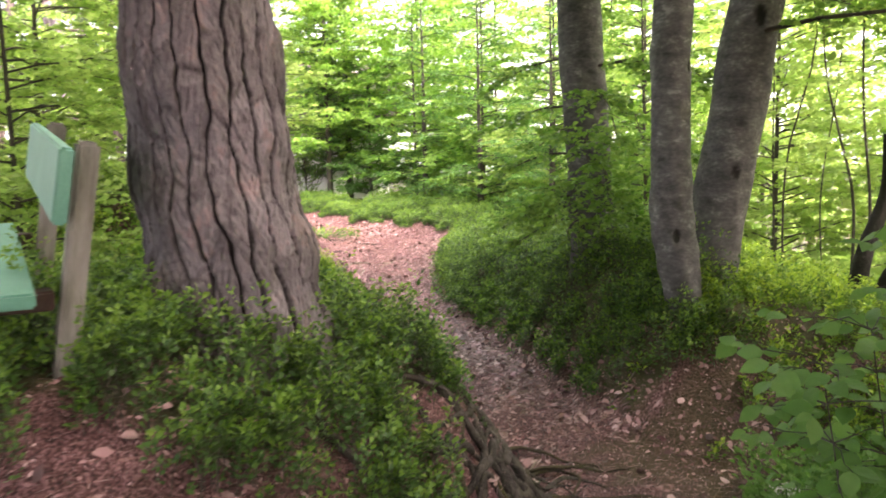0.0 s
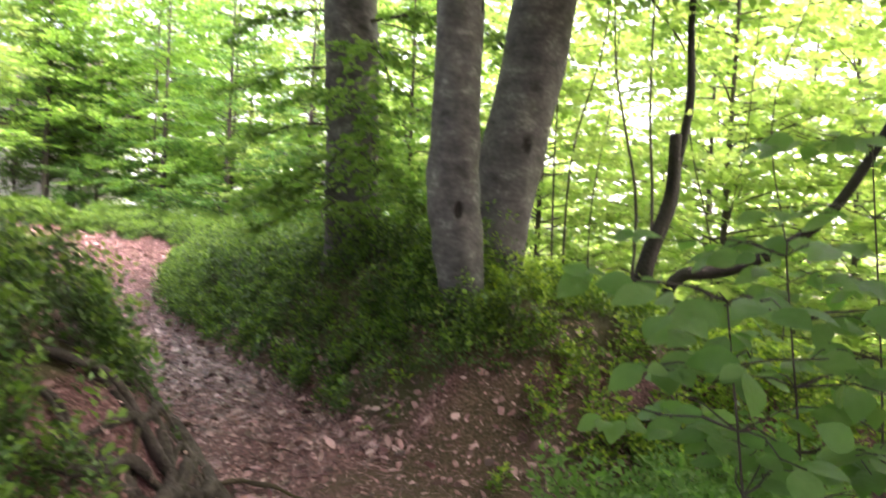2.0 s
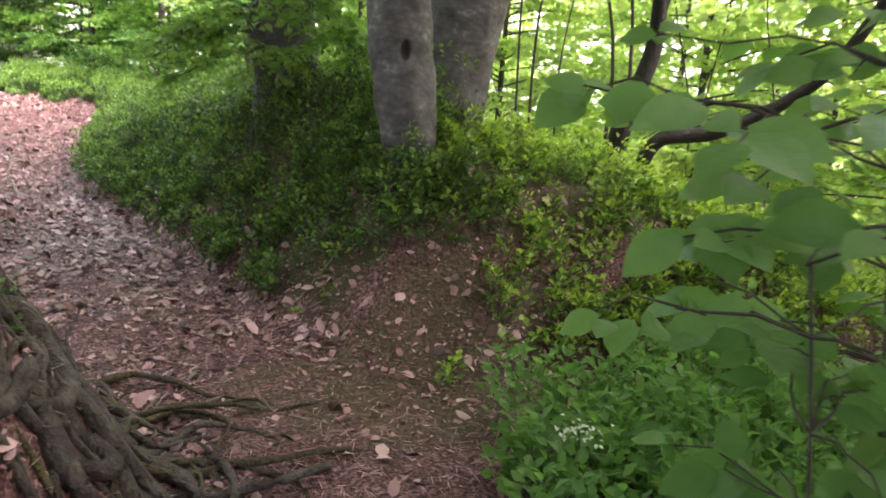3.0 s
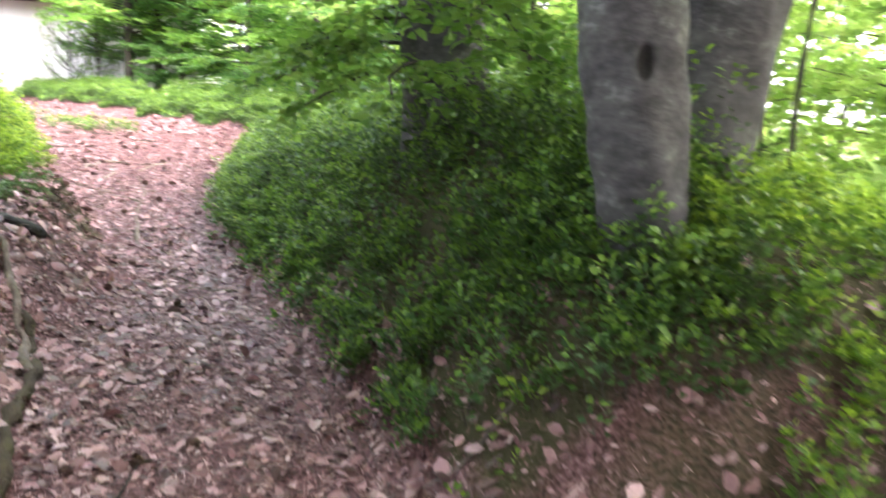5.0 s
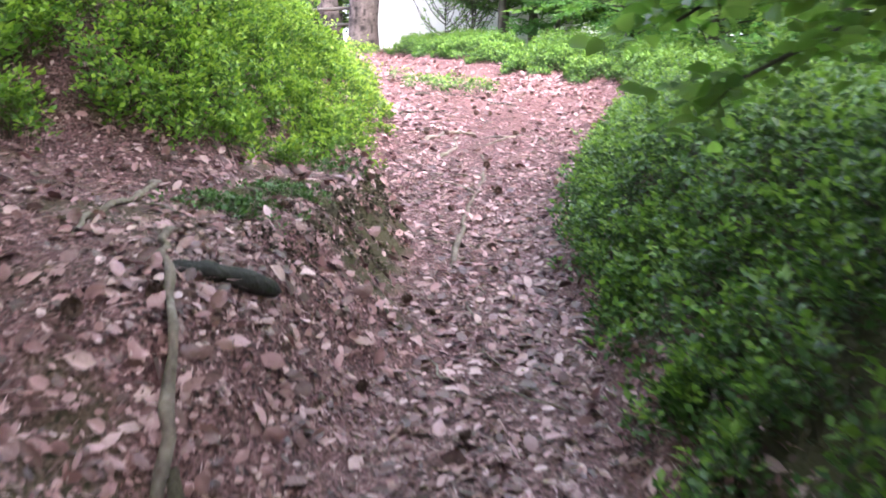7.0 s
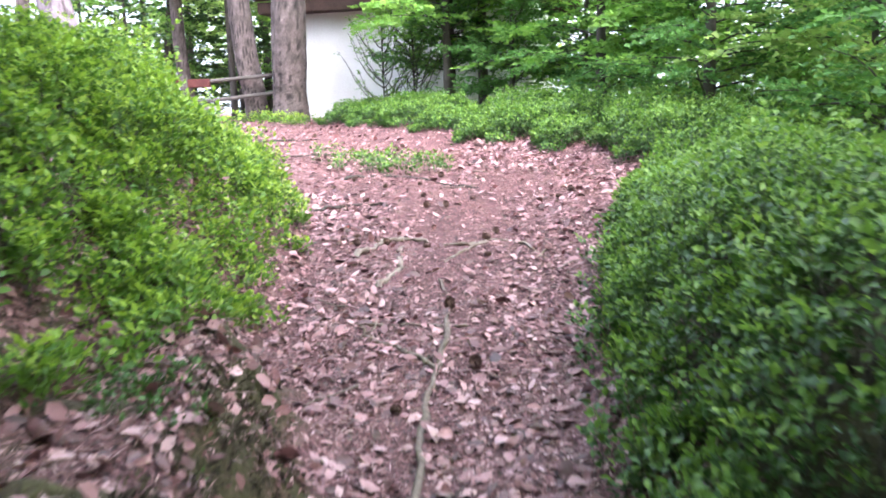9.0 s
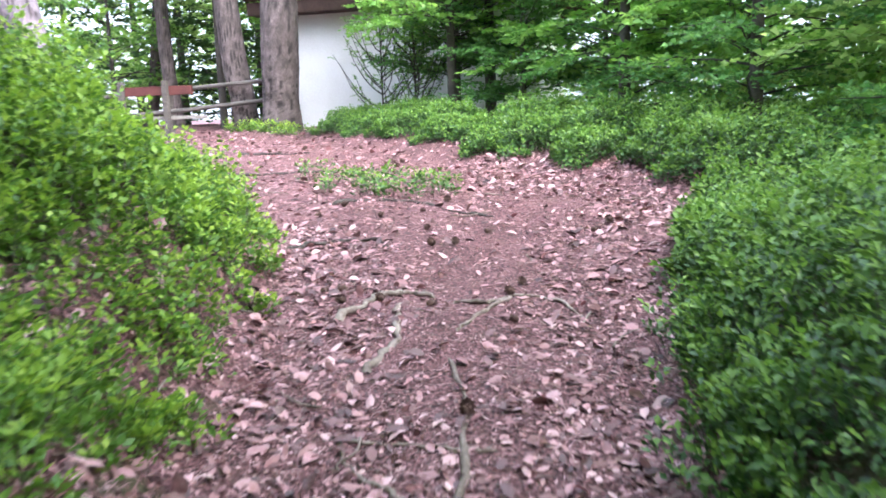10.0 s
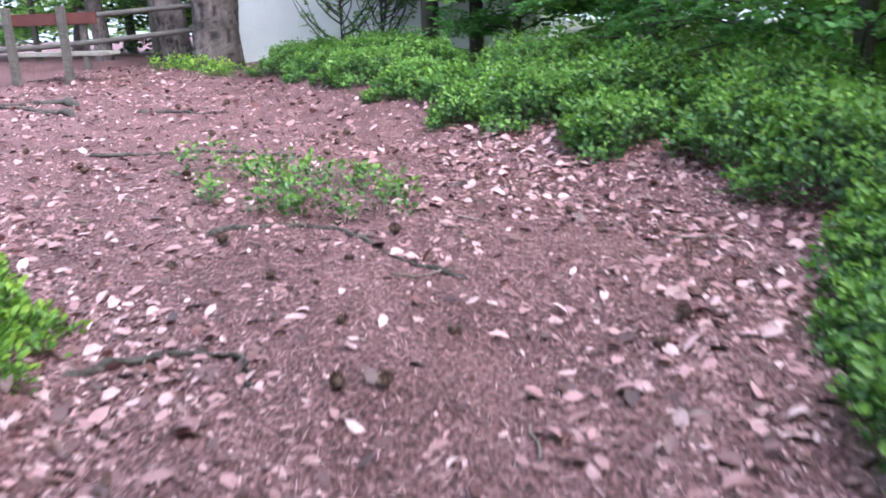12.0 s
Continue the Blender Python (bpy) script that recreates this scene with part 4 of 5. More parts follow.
for k, (x, y, h, r, n, leaf, bright) in enumerate(YOUNG):
    leaf = leaf * (1.35 if x > 3 or y > 18 else 1.1)
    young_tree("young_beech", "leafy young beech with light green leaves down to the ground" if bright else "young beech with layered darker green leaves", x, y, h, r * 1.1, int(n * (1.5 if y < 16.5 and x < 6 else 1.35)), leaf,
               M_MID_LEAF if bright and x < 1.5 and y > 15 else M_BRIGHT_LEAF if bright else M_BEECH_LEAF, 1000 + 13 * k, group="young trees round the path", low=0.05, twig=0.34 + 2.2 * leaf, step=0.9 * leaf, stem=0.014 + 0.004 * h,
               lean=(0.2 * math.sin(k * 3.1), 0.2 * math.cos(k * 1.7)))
# Tall beeches out of view, added with oversized leaves to shade the start
for k, (x, y, h) in enumerate([(-3.4, -1.6, 8.5), (0.4, -4.2, 9.5), (3.6, -2.2, 9), (5.2, 1.6, 8.5), (-5.2, 1.8, 9), (-3.6, -6.5, 10), (4.5, -7.0, 10), (-2.6, 0.2, 8.5), (-3.7, 3.2, 9), (0.6, -1.4, 9), (-6.6, 4.6, 9), (-7.2, 0.8, 9), (-6.0, -3.0, 9), (7.0, -1.0, 9), (7.8, 2.6, 9), (3.5, 0.3, 9), (1.9, -2.6, 9)]):
    young_tree("beech_tree", "unseen tall beech added to shade the start of the path", x, y, h, 3.6, 96, 0.27, M_BEECH_LEAF, 1800 + 9 * k, low=0.4, group="tall beeches round the start",
               twig=0.9, step=0.15, stem=0.16)
young_tree("young_beech", "young beech with bright leaves leaning over the bank", -3.0, 9.6, 5.5, 2.1, 90, 0.085, M_BRIGHT_LEAF, 1495, low=0.16, group="young trees round the path", twig=0.42, step=0.06, stem=0.035, lean=(0.35, -0.2))
young_tree("yew_bush", "dark green evergreen bush by the white wall", -2.75, 19.9, 3.8, 1.5, 80, 0.065, M_CONIFER, 1501, low=0.2, twig=0.4, step=0.05, stem=0.06, drop=0.15)
young_tree("yew_bush", "dark green evergreen bush by the white wall", -1.7, 19.2, 3.2, 1.4, 70, 0.065, M_CONIFER, 1511, low=0.1, twig=0.4, step=0.05, stem=0.05, drop=0.15)
young_tree("tree", "tall tree with dense bright foliage reaching over the house roof", -2.7, 19.3, 7.5, 1.9, 130, 0.095, M_MID_LEAF, 1541, low=0.2, twig=0.5, step=0.08, stem=0.07)
young_tree("tree", "tall spreading tree with its crown over the house roof", -2.3, 20.1, 7.5, 3.9, 120, 0.11, M_MID_LEAF, 1547, low=0.42, twig=0.55, step=0.1, stem=0.09, drop=0.2)
young_tree("tree", "tall tree with bright foliage behind the pines by the house", -7.6, 21.9, 8.0, 3.0, 90, 0.1, M_BRIGHT_LEAF, 1551, low=0.38, twig=0.5, step=0.1, stem=0.08)
for k, (x, y, h) in enumerate([(0.75, 15.6, 4.2), (1.9, 13.8, 4.0), (-0.35, 17.2, 4.4)]):
    young_tree("conifer", "young conifer with feathery blue-green boughs", x, y, h, 1.6, 50, 0.065, M_CONIFER, 1561 + 7 * k, low=0.02, group="conifers beside the path", twig=0.42, step=0.065, stem=0.075, drop=0.3)
young_tree("thin_shrub", "thin twiggy shrub with few leaves before the white wall", -3.9, 19.9, 2.2, 0.8, 46, 0.034, M_BEECH_LEAF, 1521, low=0.02, twig=0.16, step=0.1, stem=0.014, drop=-0.9)
young_tree("thin_shrub", "thin twiggy shrub with few leaves before the white wall", -3.35, 19.75, 2.5, 0.8, 50, 0.036, M_BEECH_LEAF, 1523, low=0.02, twig=0.18, step=0.08, stem=0.016, drop=-0.9)

for k, (x, y, h) in enumerate([(-9, 26.5, 12), (-12, 28, 13), (-4, 30, 14), (0.5, 31, 14), (5.5, 29, 14), (16, 10, 12), (17, 16, 13), (12, 26, 14), (15, 4.5, 12), (19, 22, 14), (-14, 29, 14)]):
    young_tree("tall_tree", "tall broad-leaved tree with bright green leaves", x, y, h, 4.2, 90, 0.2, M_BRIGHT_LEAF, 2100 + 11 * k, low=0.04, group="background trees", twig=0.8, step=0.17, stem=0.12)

# ---- pines by the house ----


def house_pine(x, y, r, height, lean, seed, label, sides=44, rings=100, pale=False):
    z = float(land(x, y)) - 0.15
    top = thing("pine_tree", label, "tree", group="pines by the house")
    c = [(x, y, z), (x + lean[0] * 0.12, y + lean[1] * 0.12, z + 0.6), (x + lean[0] * 0.4, y, z + 2.0), (x + lean[0], y + lean[1], z + height)]
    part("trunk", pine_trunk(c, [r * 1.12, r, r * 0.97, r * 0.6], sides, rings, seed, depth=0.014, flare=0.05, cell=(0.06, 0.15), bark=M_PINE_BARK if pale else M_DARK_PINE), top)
    rng = np.random.default_rng(seed)
    n = 16
    ls = [limb_line((x + lean[0] * f, y + lean[1] * f, z + height * f), rng.uniform(0, 6.28), 0.1, rng.uniform(1.2, 2.6), rng, 0.25) for f in np.linspace(0.52, 0.98, n)]
    tagged(part("branchwork", mesh_from("branchwork", *tubes(ls, [0.04] * n, [0.01] * n), M_TWIG, smooth=True), top), kind="stuff")
    lv, tw = leafy(ls, 0.15, 0.45, 0.05, seed + 1, width=0.1, flat=1.0)
    part("crown", mesh_from("crown", *lv, M_NEEDLE), top)
    return top


house_pine(-5.62, 20.0, 0.285, 8, (0.25, 0.2), 61, "tall pine with dark scars beside the white house wall")
house_pine(-6.40, 20.5, 0.20, 8, (-0.6, 0.1), 62, "pine with reddish-grey bark behind the fence rails")
house_pine(-6.95, 17.0, 0.23, 7, (-1.6, 0.3), 63, "leaning pine with pale grey bark on the bank", pale=True)
house_pine(-8.75, 22.2, 0.13, 7, (-0.3, 0.3), 64, "slim reddish pine behind the fence")
house_pine(-10.2, 23.5, 0.12, 7, (0.9, 0.3), 65, "slim pine with low crooked boughs behind the fence")
house_pine(-12.0, 21.0, 0.14, 7, (1.2, 0.2), 66, "slim pine with low crooked boughs behind the fence")
for k, (x, y, h) in enumerate([(-8.6, 24.2, 6), (-10.6, 23.0, 6), (-12.8, 24.5, 7), (-7.4, 25.5, 7), (-15, 22, 8), (-18, 18, 8), (-9.8, 27, 8)]):
    young_tree("distant_tree", "tree with thin green foliage beyond the fence", x, y, h, 2.3, 60, 0.12, M_BEECH_LEAF if k % 2 else M_NEEDLE, 1700 + 7 * k, group="trees beyond the fence", twig=0.6, step=0.13, stem=0.06)

# ---- the white house ----
house = thing("house", "small white rendered house with a shingled roof", "house")
ZH = 0.30
EAVE = 2.52
bm = board((4.2, 0.36, EAVE - ZH), 0.012, 0.004)
bmesh.ops.translate(bm, verts=bm.verts, vec=(-3.82, 21.48, (EAVE + ZH) / 2))
bm_part("wall", bm, M_RENDER, house, "white rendered wall")
for name, x, y, sx, sy in (("wall", -5.74, 23.7, 0.36, 4.08), ("wall", -1.90, 23.7, 0.36, 4.08), ("wall", -3.82, 25.92, 4.2, 0.36)):
    bm = board((sx, sy, EAVE - ZH), 0.012)
    bmesh.ops.translate(bm, verts=bm.verts, vec=(x, y, (EAVE + ZH) / 2))
    bm_part(name, bm, M_RENDER, house)
bm = board((5.3, 0.05, 0.20), 0.008)
bmesh.ops.translate(bm, verts=bm.verts, vec=(-3.85, 20.93, EAVE - 0.02))
bm_part("fascia", bm, M_FASCIA, house, "dark wooden eaves board")
bm = board((5.3, 0.32, 0.03), 0.006)
bmesh.ops.translate(bm, verts=bm.verts, vec=(-3.85, 21.12, EAVE - 0.105))
bm_part("soffit", bm, M_FASCIA, house)
PITCH = math.atan2(1.9, 2.9)
roof = bm_part("roof", board((5.4, 3.5, 0.06), 0.008), M_FASCIA, house, "grey wooden shingle roof")
roof.matrix_local = Matrix.Translation((-3.85, 20.88 + 1.75 * math.cos(PITCH), EAVE + 0.12 + 1.75 * math.sin(PITCH))) @ Matrix.Rotation(PITCH, 4, "X")
back = bm_part("roof", board((5.4, 3.5, 0.06), 0.008), M_FASCIA, house)
back.matrix_local = Matrix.Translation((-3.85, 26.52 - 1.75 * math.cos(PITCH), EAVE + 0.12 + 1.75 * math.sin(PITCH))) @ Matrix.Rotation(-PITCH, 4, "X")

# ---- the bench by the pine ----
bench = thing("bench", "wooden bench with green painted seat and backrest on grey posts", "bench", (-1.25, 2.70, 0.46))
bench.rotation_euler = (radians(7), 0, radians(30))


def bench_piece(name, size, at, mat, label="", rot=(0, 0, 0), bevel=0.008):
    ob = bm_part(name, board(size, bevel, 0.002), mat, bench, label)
    ob.matrix_local = pose(*at, *rot)
    return ob


backrest = bench_piece("backrest", (0.045, 1.35, 0.24), (-0.045, 0.50, 0.82), M_GREEN_PAINT, "green painted backrest board", (0, 9, 0))
bench_piece("seat", (0.38, 1.35, 0.05), (-0.33, 0.50, 0.47), M_GREEN_PAINT, "pale green painted seat")
for yy in (0.06, 1.16):
    bench_piece("post", (0.075, 0.10, 1.25), (-0.03, yy, 0.32), M_GREY_WOOD, "weathered grey post", (0, 8, 0), 0.012)
    bench_piece("bearer", (0.42, 0.07, 0.07), (-0.28, yy + 0.03, 0.405), M_FASCIA)
    bench_piece("leg", (0.10, 0.10, 0.62), (-0.44, yy, 0.06), M_GREY_WOOD)
for yy in (0.06, 1.16):
    for dz in (0.75, 0.86):
        bm = bmesh.new()
        bmesh.ops.create_uvsphere(bm, u_segments=8, v_segments=5, radius=0.012, matrix=Matrix.Translation((-0.095 + 0.16 * (dz - 0.8), yy, dz)) @ Matrix.Diagonal((0.5, 1, 1, 1)))
        bolt = bm_part("bolt", bm, M_GREY_WOOD, backrest, "grey bolt head")
        bolt.matrix_parent_inverse = backrest.matrix_local.inverted()

# ---- second bench and the fence ----
bench_b = thing("bench", "wooden bench with a red-brown backrest board by the fence", "bench", (-6.75, 18.55, float(land(-6.75, 18.55))))
GZ = bench_b.location.z
for name, size, at, mat, label in (
        ("backrest", (1.15, 0.05, 0.13), (-0.1, 0.05, 1.16 - GZ), M_RED_WOOD, "red-brown backrest board"), ("post", (0.08, 0.08, 1.3), (0.08, 0.0, 1.30 - GZ - 0.65), M_OLD_WOOD, "grey post"),
        ("post", (0.08, 0.08, 1.3), (-0.62, 0.0, 1.30 - GZ - 0.65), M_OLD_WOOD, "grey post"), ("seat", (1.15, 0.34, 0.05), (-0.1, 0.25, 0.78 - GZ), M_GREY_WOOD, "grey weathered seat")):
    ob = bm_part(name, board(size, 0.008, 0.002), mat, bench_b, label)
    ob.location = at

fence = thing("fence", "weathered two-rail wooden fence between the trees", "fence")
for za, zb, r in ((1.20, 1.33, 0.035), (0.86, 1.04, 0.035)):
    l = curve_points([(-9.6, 20.3, za - 0.08), (-7.6, 20.2, za + 0.02), (-5.6, 20.22, zb)], 14)
    part("rail", mesh_from("rail", *tube_arrays(l, np.full(14, r), 10, 0.08, 7)[:2], M_OLD_WOOD, smooth=True), fence)
for x in (-9.4, -7.7):
    z = float(land(x, 20.3))
    l = curve_points([(x, 20.32, z - 0.3), (x, 20.32, z + 0.4), (x + 0.02, 20.32, 1.3)], 8)
    part("post", mesh_from("post", *tube_arrays(l, np.full(8, 0.05), 10, 0.06, 8)[:2], M_OLD_WOOD, smooth=True), fence)

# ---- roots ----


def root(label, pts, r0, r1, seed, mat=M_ROOT, lift=0.3, n=26, sides=9):
    """A root that lies on the land along a line of plan points."""
    c = curve_points([(x, y, 0) for x, y in pts], n)
    rng = np.random.default_rng(seed)
    rad = np.linspace(r0, r1, n) * 0.78 * (1 + 0.2 * np.sin(np.arange(n) * 0.9 + seed) + 0.12 * np.sin(np.arange(n) * 2.3 + seed))
    c[:, 2] = land(c[:, 0], c[:, 1]) + rad * (lift + 0.35 * np.sin(np.arange(n) * 0.6 + seed))
    c[:, :2] += rng.normal(0, 0.006, (n, 2))
    c[:, 0] += 0.25 * r0 * np.sin(np.arange(n) * 0.6 + seed) + 0.15 * r0 * np.sin(np.arange(n) * 1.7 + 2 * seed)
    c[0, 2] -= r0
    c[-1, 2] -= 2 * r1
    top = thing("root", label, "root", group="roots across the path")
    part("wood", mesh_from("wood", *tube_arrays(c, rad, sides, 0.14, seed)[:2], mat, smooth=True), top)


root("pale gnarled root along the edge of the bank", [(-0.10, 5.2), (-0.19, 5.6), (-0.24, 5.95), (-0.33, 6.3), (-0.45, 6.55)], 0.045, 0.02, 201, M_MOSSY, 0.3)
root("thin pale root on the edge of the bank", [(-0.30, 6.1), (-0.42, 6.45), (-0.56, 6.7), (-0.71, 6.93), (-0.83, 7.07), (-0.95, 7.3)], 0.024, 0.012, 202, lift=0.9)


def stub(label, pts, r0, r1, seed, mat):
    """A thick broken root that sticks out of the bank, with a closed rough end."""
    c = curve_points(pts, 22)
    rad = np.interp(np.linspace(0, 1, 22), [0, 0.9, 0.97, 1], [r0, r1, r1 * 0.8, 0.003]) * (1 + 0.1 * np.sin(np.arange(22) * 1.1 + seed))
    top = thing("root", label, "root", group="roots across the path")
    part("wood", mesh_from("wood", *tube_arrays(c, rad, 14, 0.12, seed)[:2], mat, smooth=True), top)


stub("dark broken root jutting from the bank over the leaves", [(-0.73, 6.93, 0.11), (-0.69, 6.99, 0.105), (-0.64, 7.08, 0.07), (-0.55, 7.24, -0.015)], 0.03, 0.033, 203, M_DARK_BARK)
stub("dark mossy root end jutting from the bank", [(-1.15, 7.9, 0.08), (-1.0, 7.97, 0.07), (-0.86, 8.05, 0.05), (-0.76, 8.1, 0.0)], 0.075, 0.065, 204, M_MOSSY)
stub("dark mossy root end jutting from the bank", [(-1.3, 8.72, 0.06), (-1.1, 8.78, 0.04), (-0.98, 8.84, 0.0), (-0.92, 8.88, -0.06)], 0.055, 0.045, 227, M_MOSSY)
stub("dark mossy root end jutting from the bank", [(-1.2, 8.3, 0.07), (-1.02, 8.36, 0.06), (-0.9, 8.4, 0.03), (-0.86, 8.42, -0.02)], 0.05, 0.042, 226, M_MOSSY)
root("pale forked root on the bank", [(-1.35, 7.75), (-1.22, 7.45), (-1.12, 7.15), (-1.0, 6.9)], 0.02, 0.008, 228, lift=0.7)
root("thin pale root on the bank", [(-1.02, 6.62), (-0.9, 6.45), (-0.78, 6.4)], 0.012, 0.006, 229, lift=0.7)
root("pale winding root across the path", [(-0.42, 8.6), (-0.52, 9.1), (-0.62, 9.6), (-0.66, 9.95), (-0.72, 10.5), (-0.9, 10.95)], 0.02, 0.009, 206)
root("thin forked root across the path", [(-0.64, 9.9), (-0.8, 10.05), (-0.95, 10.15), (-1.1, 10.35)], 0.016, 0.007, 207)
root("arched grey root in the path", [(-1.42, 11.25), (-1.33, 11.5), (-1.22, 11.6), (-1.08, 11.55)], 0.022, 0.010, 208, lift=0.7)
root("root hump with bare soil", [(-1.15, 10.8), (-1.12, 11.05), (-1.18, 11.3), (-1.24, 11.5)], 0.024, 0.012, 209, lift=0.1)
root("thin branching root in the path", [(-0.98, 11.5), (-0.85, 11.45), (-0.74, 11.55), (-0.55, 11.5), (-0.42, 11.3)], 0.014, 0.007, 210, lift=0.8)
root("thin branching root in the path", [(-0.74, 11.55), (-0.86, 11.3), (-0.9, 11.15)], 0.013, 0.007, 211, lift=0.8)
root("dark thin root across the path", [(-2.12, 12.28), (-1.9, 12.43), (-1.64, 12.43), (-1.5, 12.25)], 0.017, 0.009, 212, lift=0.8, mat=M_OLD_ROOT)
root("grey root across the path", [(-3.9, 14.9), (-3.4, 15.0), (-2.9, 15.02), (-2.5, 14.9)], 0.02, 0.01, 213, mat=M_OLD_ROOT)
root("grey root across the path", [(-2.3, 13.45), (-2.05, 13.6), (-1.75, 13.62), (-1.42, 13.34), (-1.05, 13.1)], 0.02, 0.010, 214, lift=0.1, mat=M_OLD_ROOT)
root("grey root across the path", [(-4.6, 16.6), (-4.1, 16.5), (-3.6, 16.35)], 0.025, 0.012, 215, mat=M_OLD_ROOT)
root("small dark root in the path", [(-0.62, 10.3), (-0.85, 10.32), (-1.15, 10.35)], 0.012, 0.006, 216)
root("small dark root in the path", [(-0.35, 8.95), (-0.55, 9.0), (-0.75, 9.05)], 0.016, 0.008, 217)
root("thin root crossing the lower path", [(0.1, 4.25), (0.45, 4.4), (0.75, 4.45), (1.0, 4.3)], 0.016, 0.007, 218)
root("grey roots fanning from the bank", [(-5.4, 16.9), (-5.9, 17.1), (-6.4, 17.0)], 0.05, 0.02, 219, M_OLD_ROOT)
root("grey roots fanning from the bank", [(-5.0, 16.3), (-5.6, 16.6), (-6.3, 16.9)], 0.04, 0.02, 220, M_OLD_ROOT)

for x, y, n in ((-0.97, 8.05, 110), (-1.1, 8.86, 60), (-0.95, 7.65, 110), (0.1, 4.0, 80)):
    rng = np.random.default_rng(int(1000 + 100 * y))
    lv, tv, st = sprigs(x + rng.normal(0, 0.09, n), y + rng.normal(0, 0.08, n), 0.05, 9, 0.02, int(900 * y), 0.03)
    tagged(new("moss_tuft", mesh_from("moss_tuft", *join_arrays([lv, tv]), M_BERRY)), "low mossy green tuft on an exposed root end", "moss", group="moss tufts", kind="stuff")
x, y = scatter((-1.35, -0.6, 7.4, 9.3), 2600, lambda x, y, r: (left_of(x, y) > -0.4) & (left_of(x, y) < 0.12) & (land_normal(x, y)[:, 2] < 0.86) & (RIP(x, y, 0.35, 64) > -0.25), 640)
lv, tv, st = sprigs(x, y, 0.035, 8, 0.017, 641, 0.025, clump=0.12)
tagged(new("moss_cover", mesh_from("moss_cover", *join_arrays([lv, tv]), M_MOSSY)), "dull olive moss over the steep edge of the bank", "moss", kind="stuff")

# the root plate at the corner of the bank
plate = thing("root_plate", "tangle of exposed grey mossy roots at the bank corner", "roots")
rng = np.random.default_rng(55)
for k in range(76):
    sy = 3.2 + 1.45 * rng.uniform()
    x = float(np.interp(sy, LEFT[:, 1], LEFT[:, 0])) - rng.uniform(-0.05, 0.36)
    y, a = sy, radians(rng.normal(-20 if k % 3 else -75, 42))
    r = rng.uniform(0.007, 0.018) if k % 3 else rng.uniform(0.02, 0.034)
    step, turn = rng.uniform(0.06, 0.13), 0.0
    pts = []
    for f in range(9):
        lift = r * (0.6 + 0.6 * math.sin(f * 1.3 + k)) + (0.03 * rng.uniform() if 1 < f < 6 else 0)
        pts.append((x, y, float(land(x, y)) + lift - (0.04 if f in (0, 8) else 0)))
        turn = 0.6 * turn + rng.normal(0, 0.38)
        a += turn
        x, y = x + step * math.cos(a), y + step * math.sin(a)
    c = curve_points(pts, 30)
    part("root", mesh_from("root", *tube_arrays(c, np.linspace(r, r * 0.3, 30) * (1 + 0.15 * np.sin(np.arange(30) * 0.8 + k)), 8, 0.2, k)[:2], M_MOSSY if k % 3 == 1 else M_OLD_ROOT, smooth=True), plate)

# ---- fallen leaves, twigs and cones ----


def litter(name, label, box, count, keep, size, seed, crumbs=2.0):
    """Whole leaves lying flat on the land, and smaller broken ones between them."""
    pieces = []
    for kind, share in ((0, 1.0), (1, crumbs)):
        x, y = scatter(box, int(count * share), keep, seed + kind)
        rng = np.random.default_rng(seed + 1 + kind)
        nrm = land_normal(x, y)
        flat = nrm[:, 2] > 0.42
        x, y, nrm = x[flat], y[flat], nrm[flat]
        n = len(x)
        a = rng.uniform(0, 6.28, n)
        base = np.stack([x, y, land(x, y) + rng.uniform(0.001, 0.008, n)], -1)
        up = unit(nrm + rng.normal(0, 0.32, (n, 3)))
        way = np.stack([np.cos(a), np.sin(a), np.zeros(n)], -1)
        way = unit(way - up * (way * up).sum(1)[:, None] + up * rng.normal(0.02, 0.08, n)[:, None])
        ln = size * (0.4 + 1.0 * rng.uniform(0, 1, n) ** 1.6) if kind == 0 else size * rng.uniform(0.15, 0.55, n)
        pieces.append(leaf_arrays(base, way, up, ln, ln * rng.uniform(0.4, 0.75, n), rng.uniform(-0.28, 0.24, (n, 1)), six=kind == 0))
    ob = new(name, mesh_from(name, *join_arrays(pieces), M_LITTER))
    return tagged(ob, label, "leaves", kind="stuff")


def on_path(x, y, rng):
    l, r = left_of(x, y), right_of(x, y)
    edge = np.maximum(l, r)
    p = 0.15 + 0.55 * smooth(4.6, 5.8, y) * (1 - smooth(9.5, 11.3, y)) + 0.8 * smooth(-0.7, -0.1, edge) * smooth(0.3, 0.05, edge - 0.6 * (y > 13))
    p = np.where(y < 5.5, p * 0.9, p)
    p = np.where((x < -1.5) & (y > 13), p * 0.5, p)
    p = p * (0.55 + 0.45 * smooth(-0.5, 0.4, RIP(x, y, 0.8, 61)))
    moss_gap = (np.hypot((x - 1.75) / 1.2, (y - 4.5) / 0.55) > 0.75) | (rng.uniform(size=len(x)) < 0.3)
    return (rng.uniform(size=len(x)) < p) & (l < 0.35) & (r < np.where(y > 13, 0.8, 0.28)) & moss_gap


def on_bank(x, y, rng):
    l = left_of(x, y)
    return ((l > 0.0) & (l < 2.3 + 0.5 * RIP(x, y, 0.9, 58)) & (y > 0.5 + 0.3 * RIP(x, y, 0.6, 59)) & (rng.uniform(size=len(x)) < np.where(y > 4.8, 0.8, 0.42)) & ((y < 9.2) | (l < 0.6))) | ((right_of(x, y) > 0) & (right_of(x, y) < 0.7) & (y < 5.6) & (rng.uniform(size=len(x)) < 0.55))


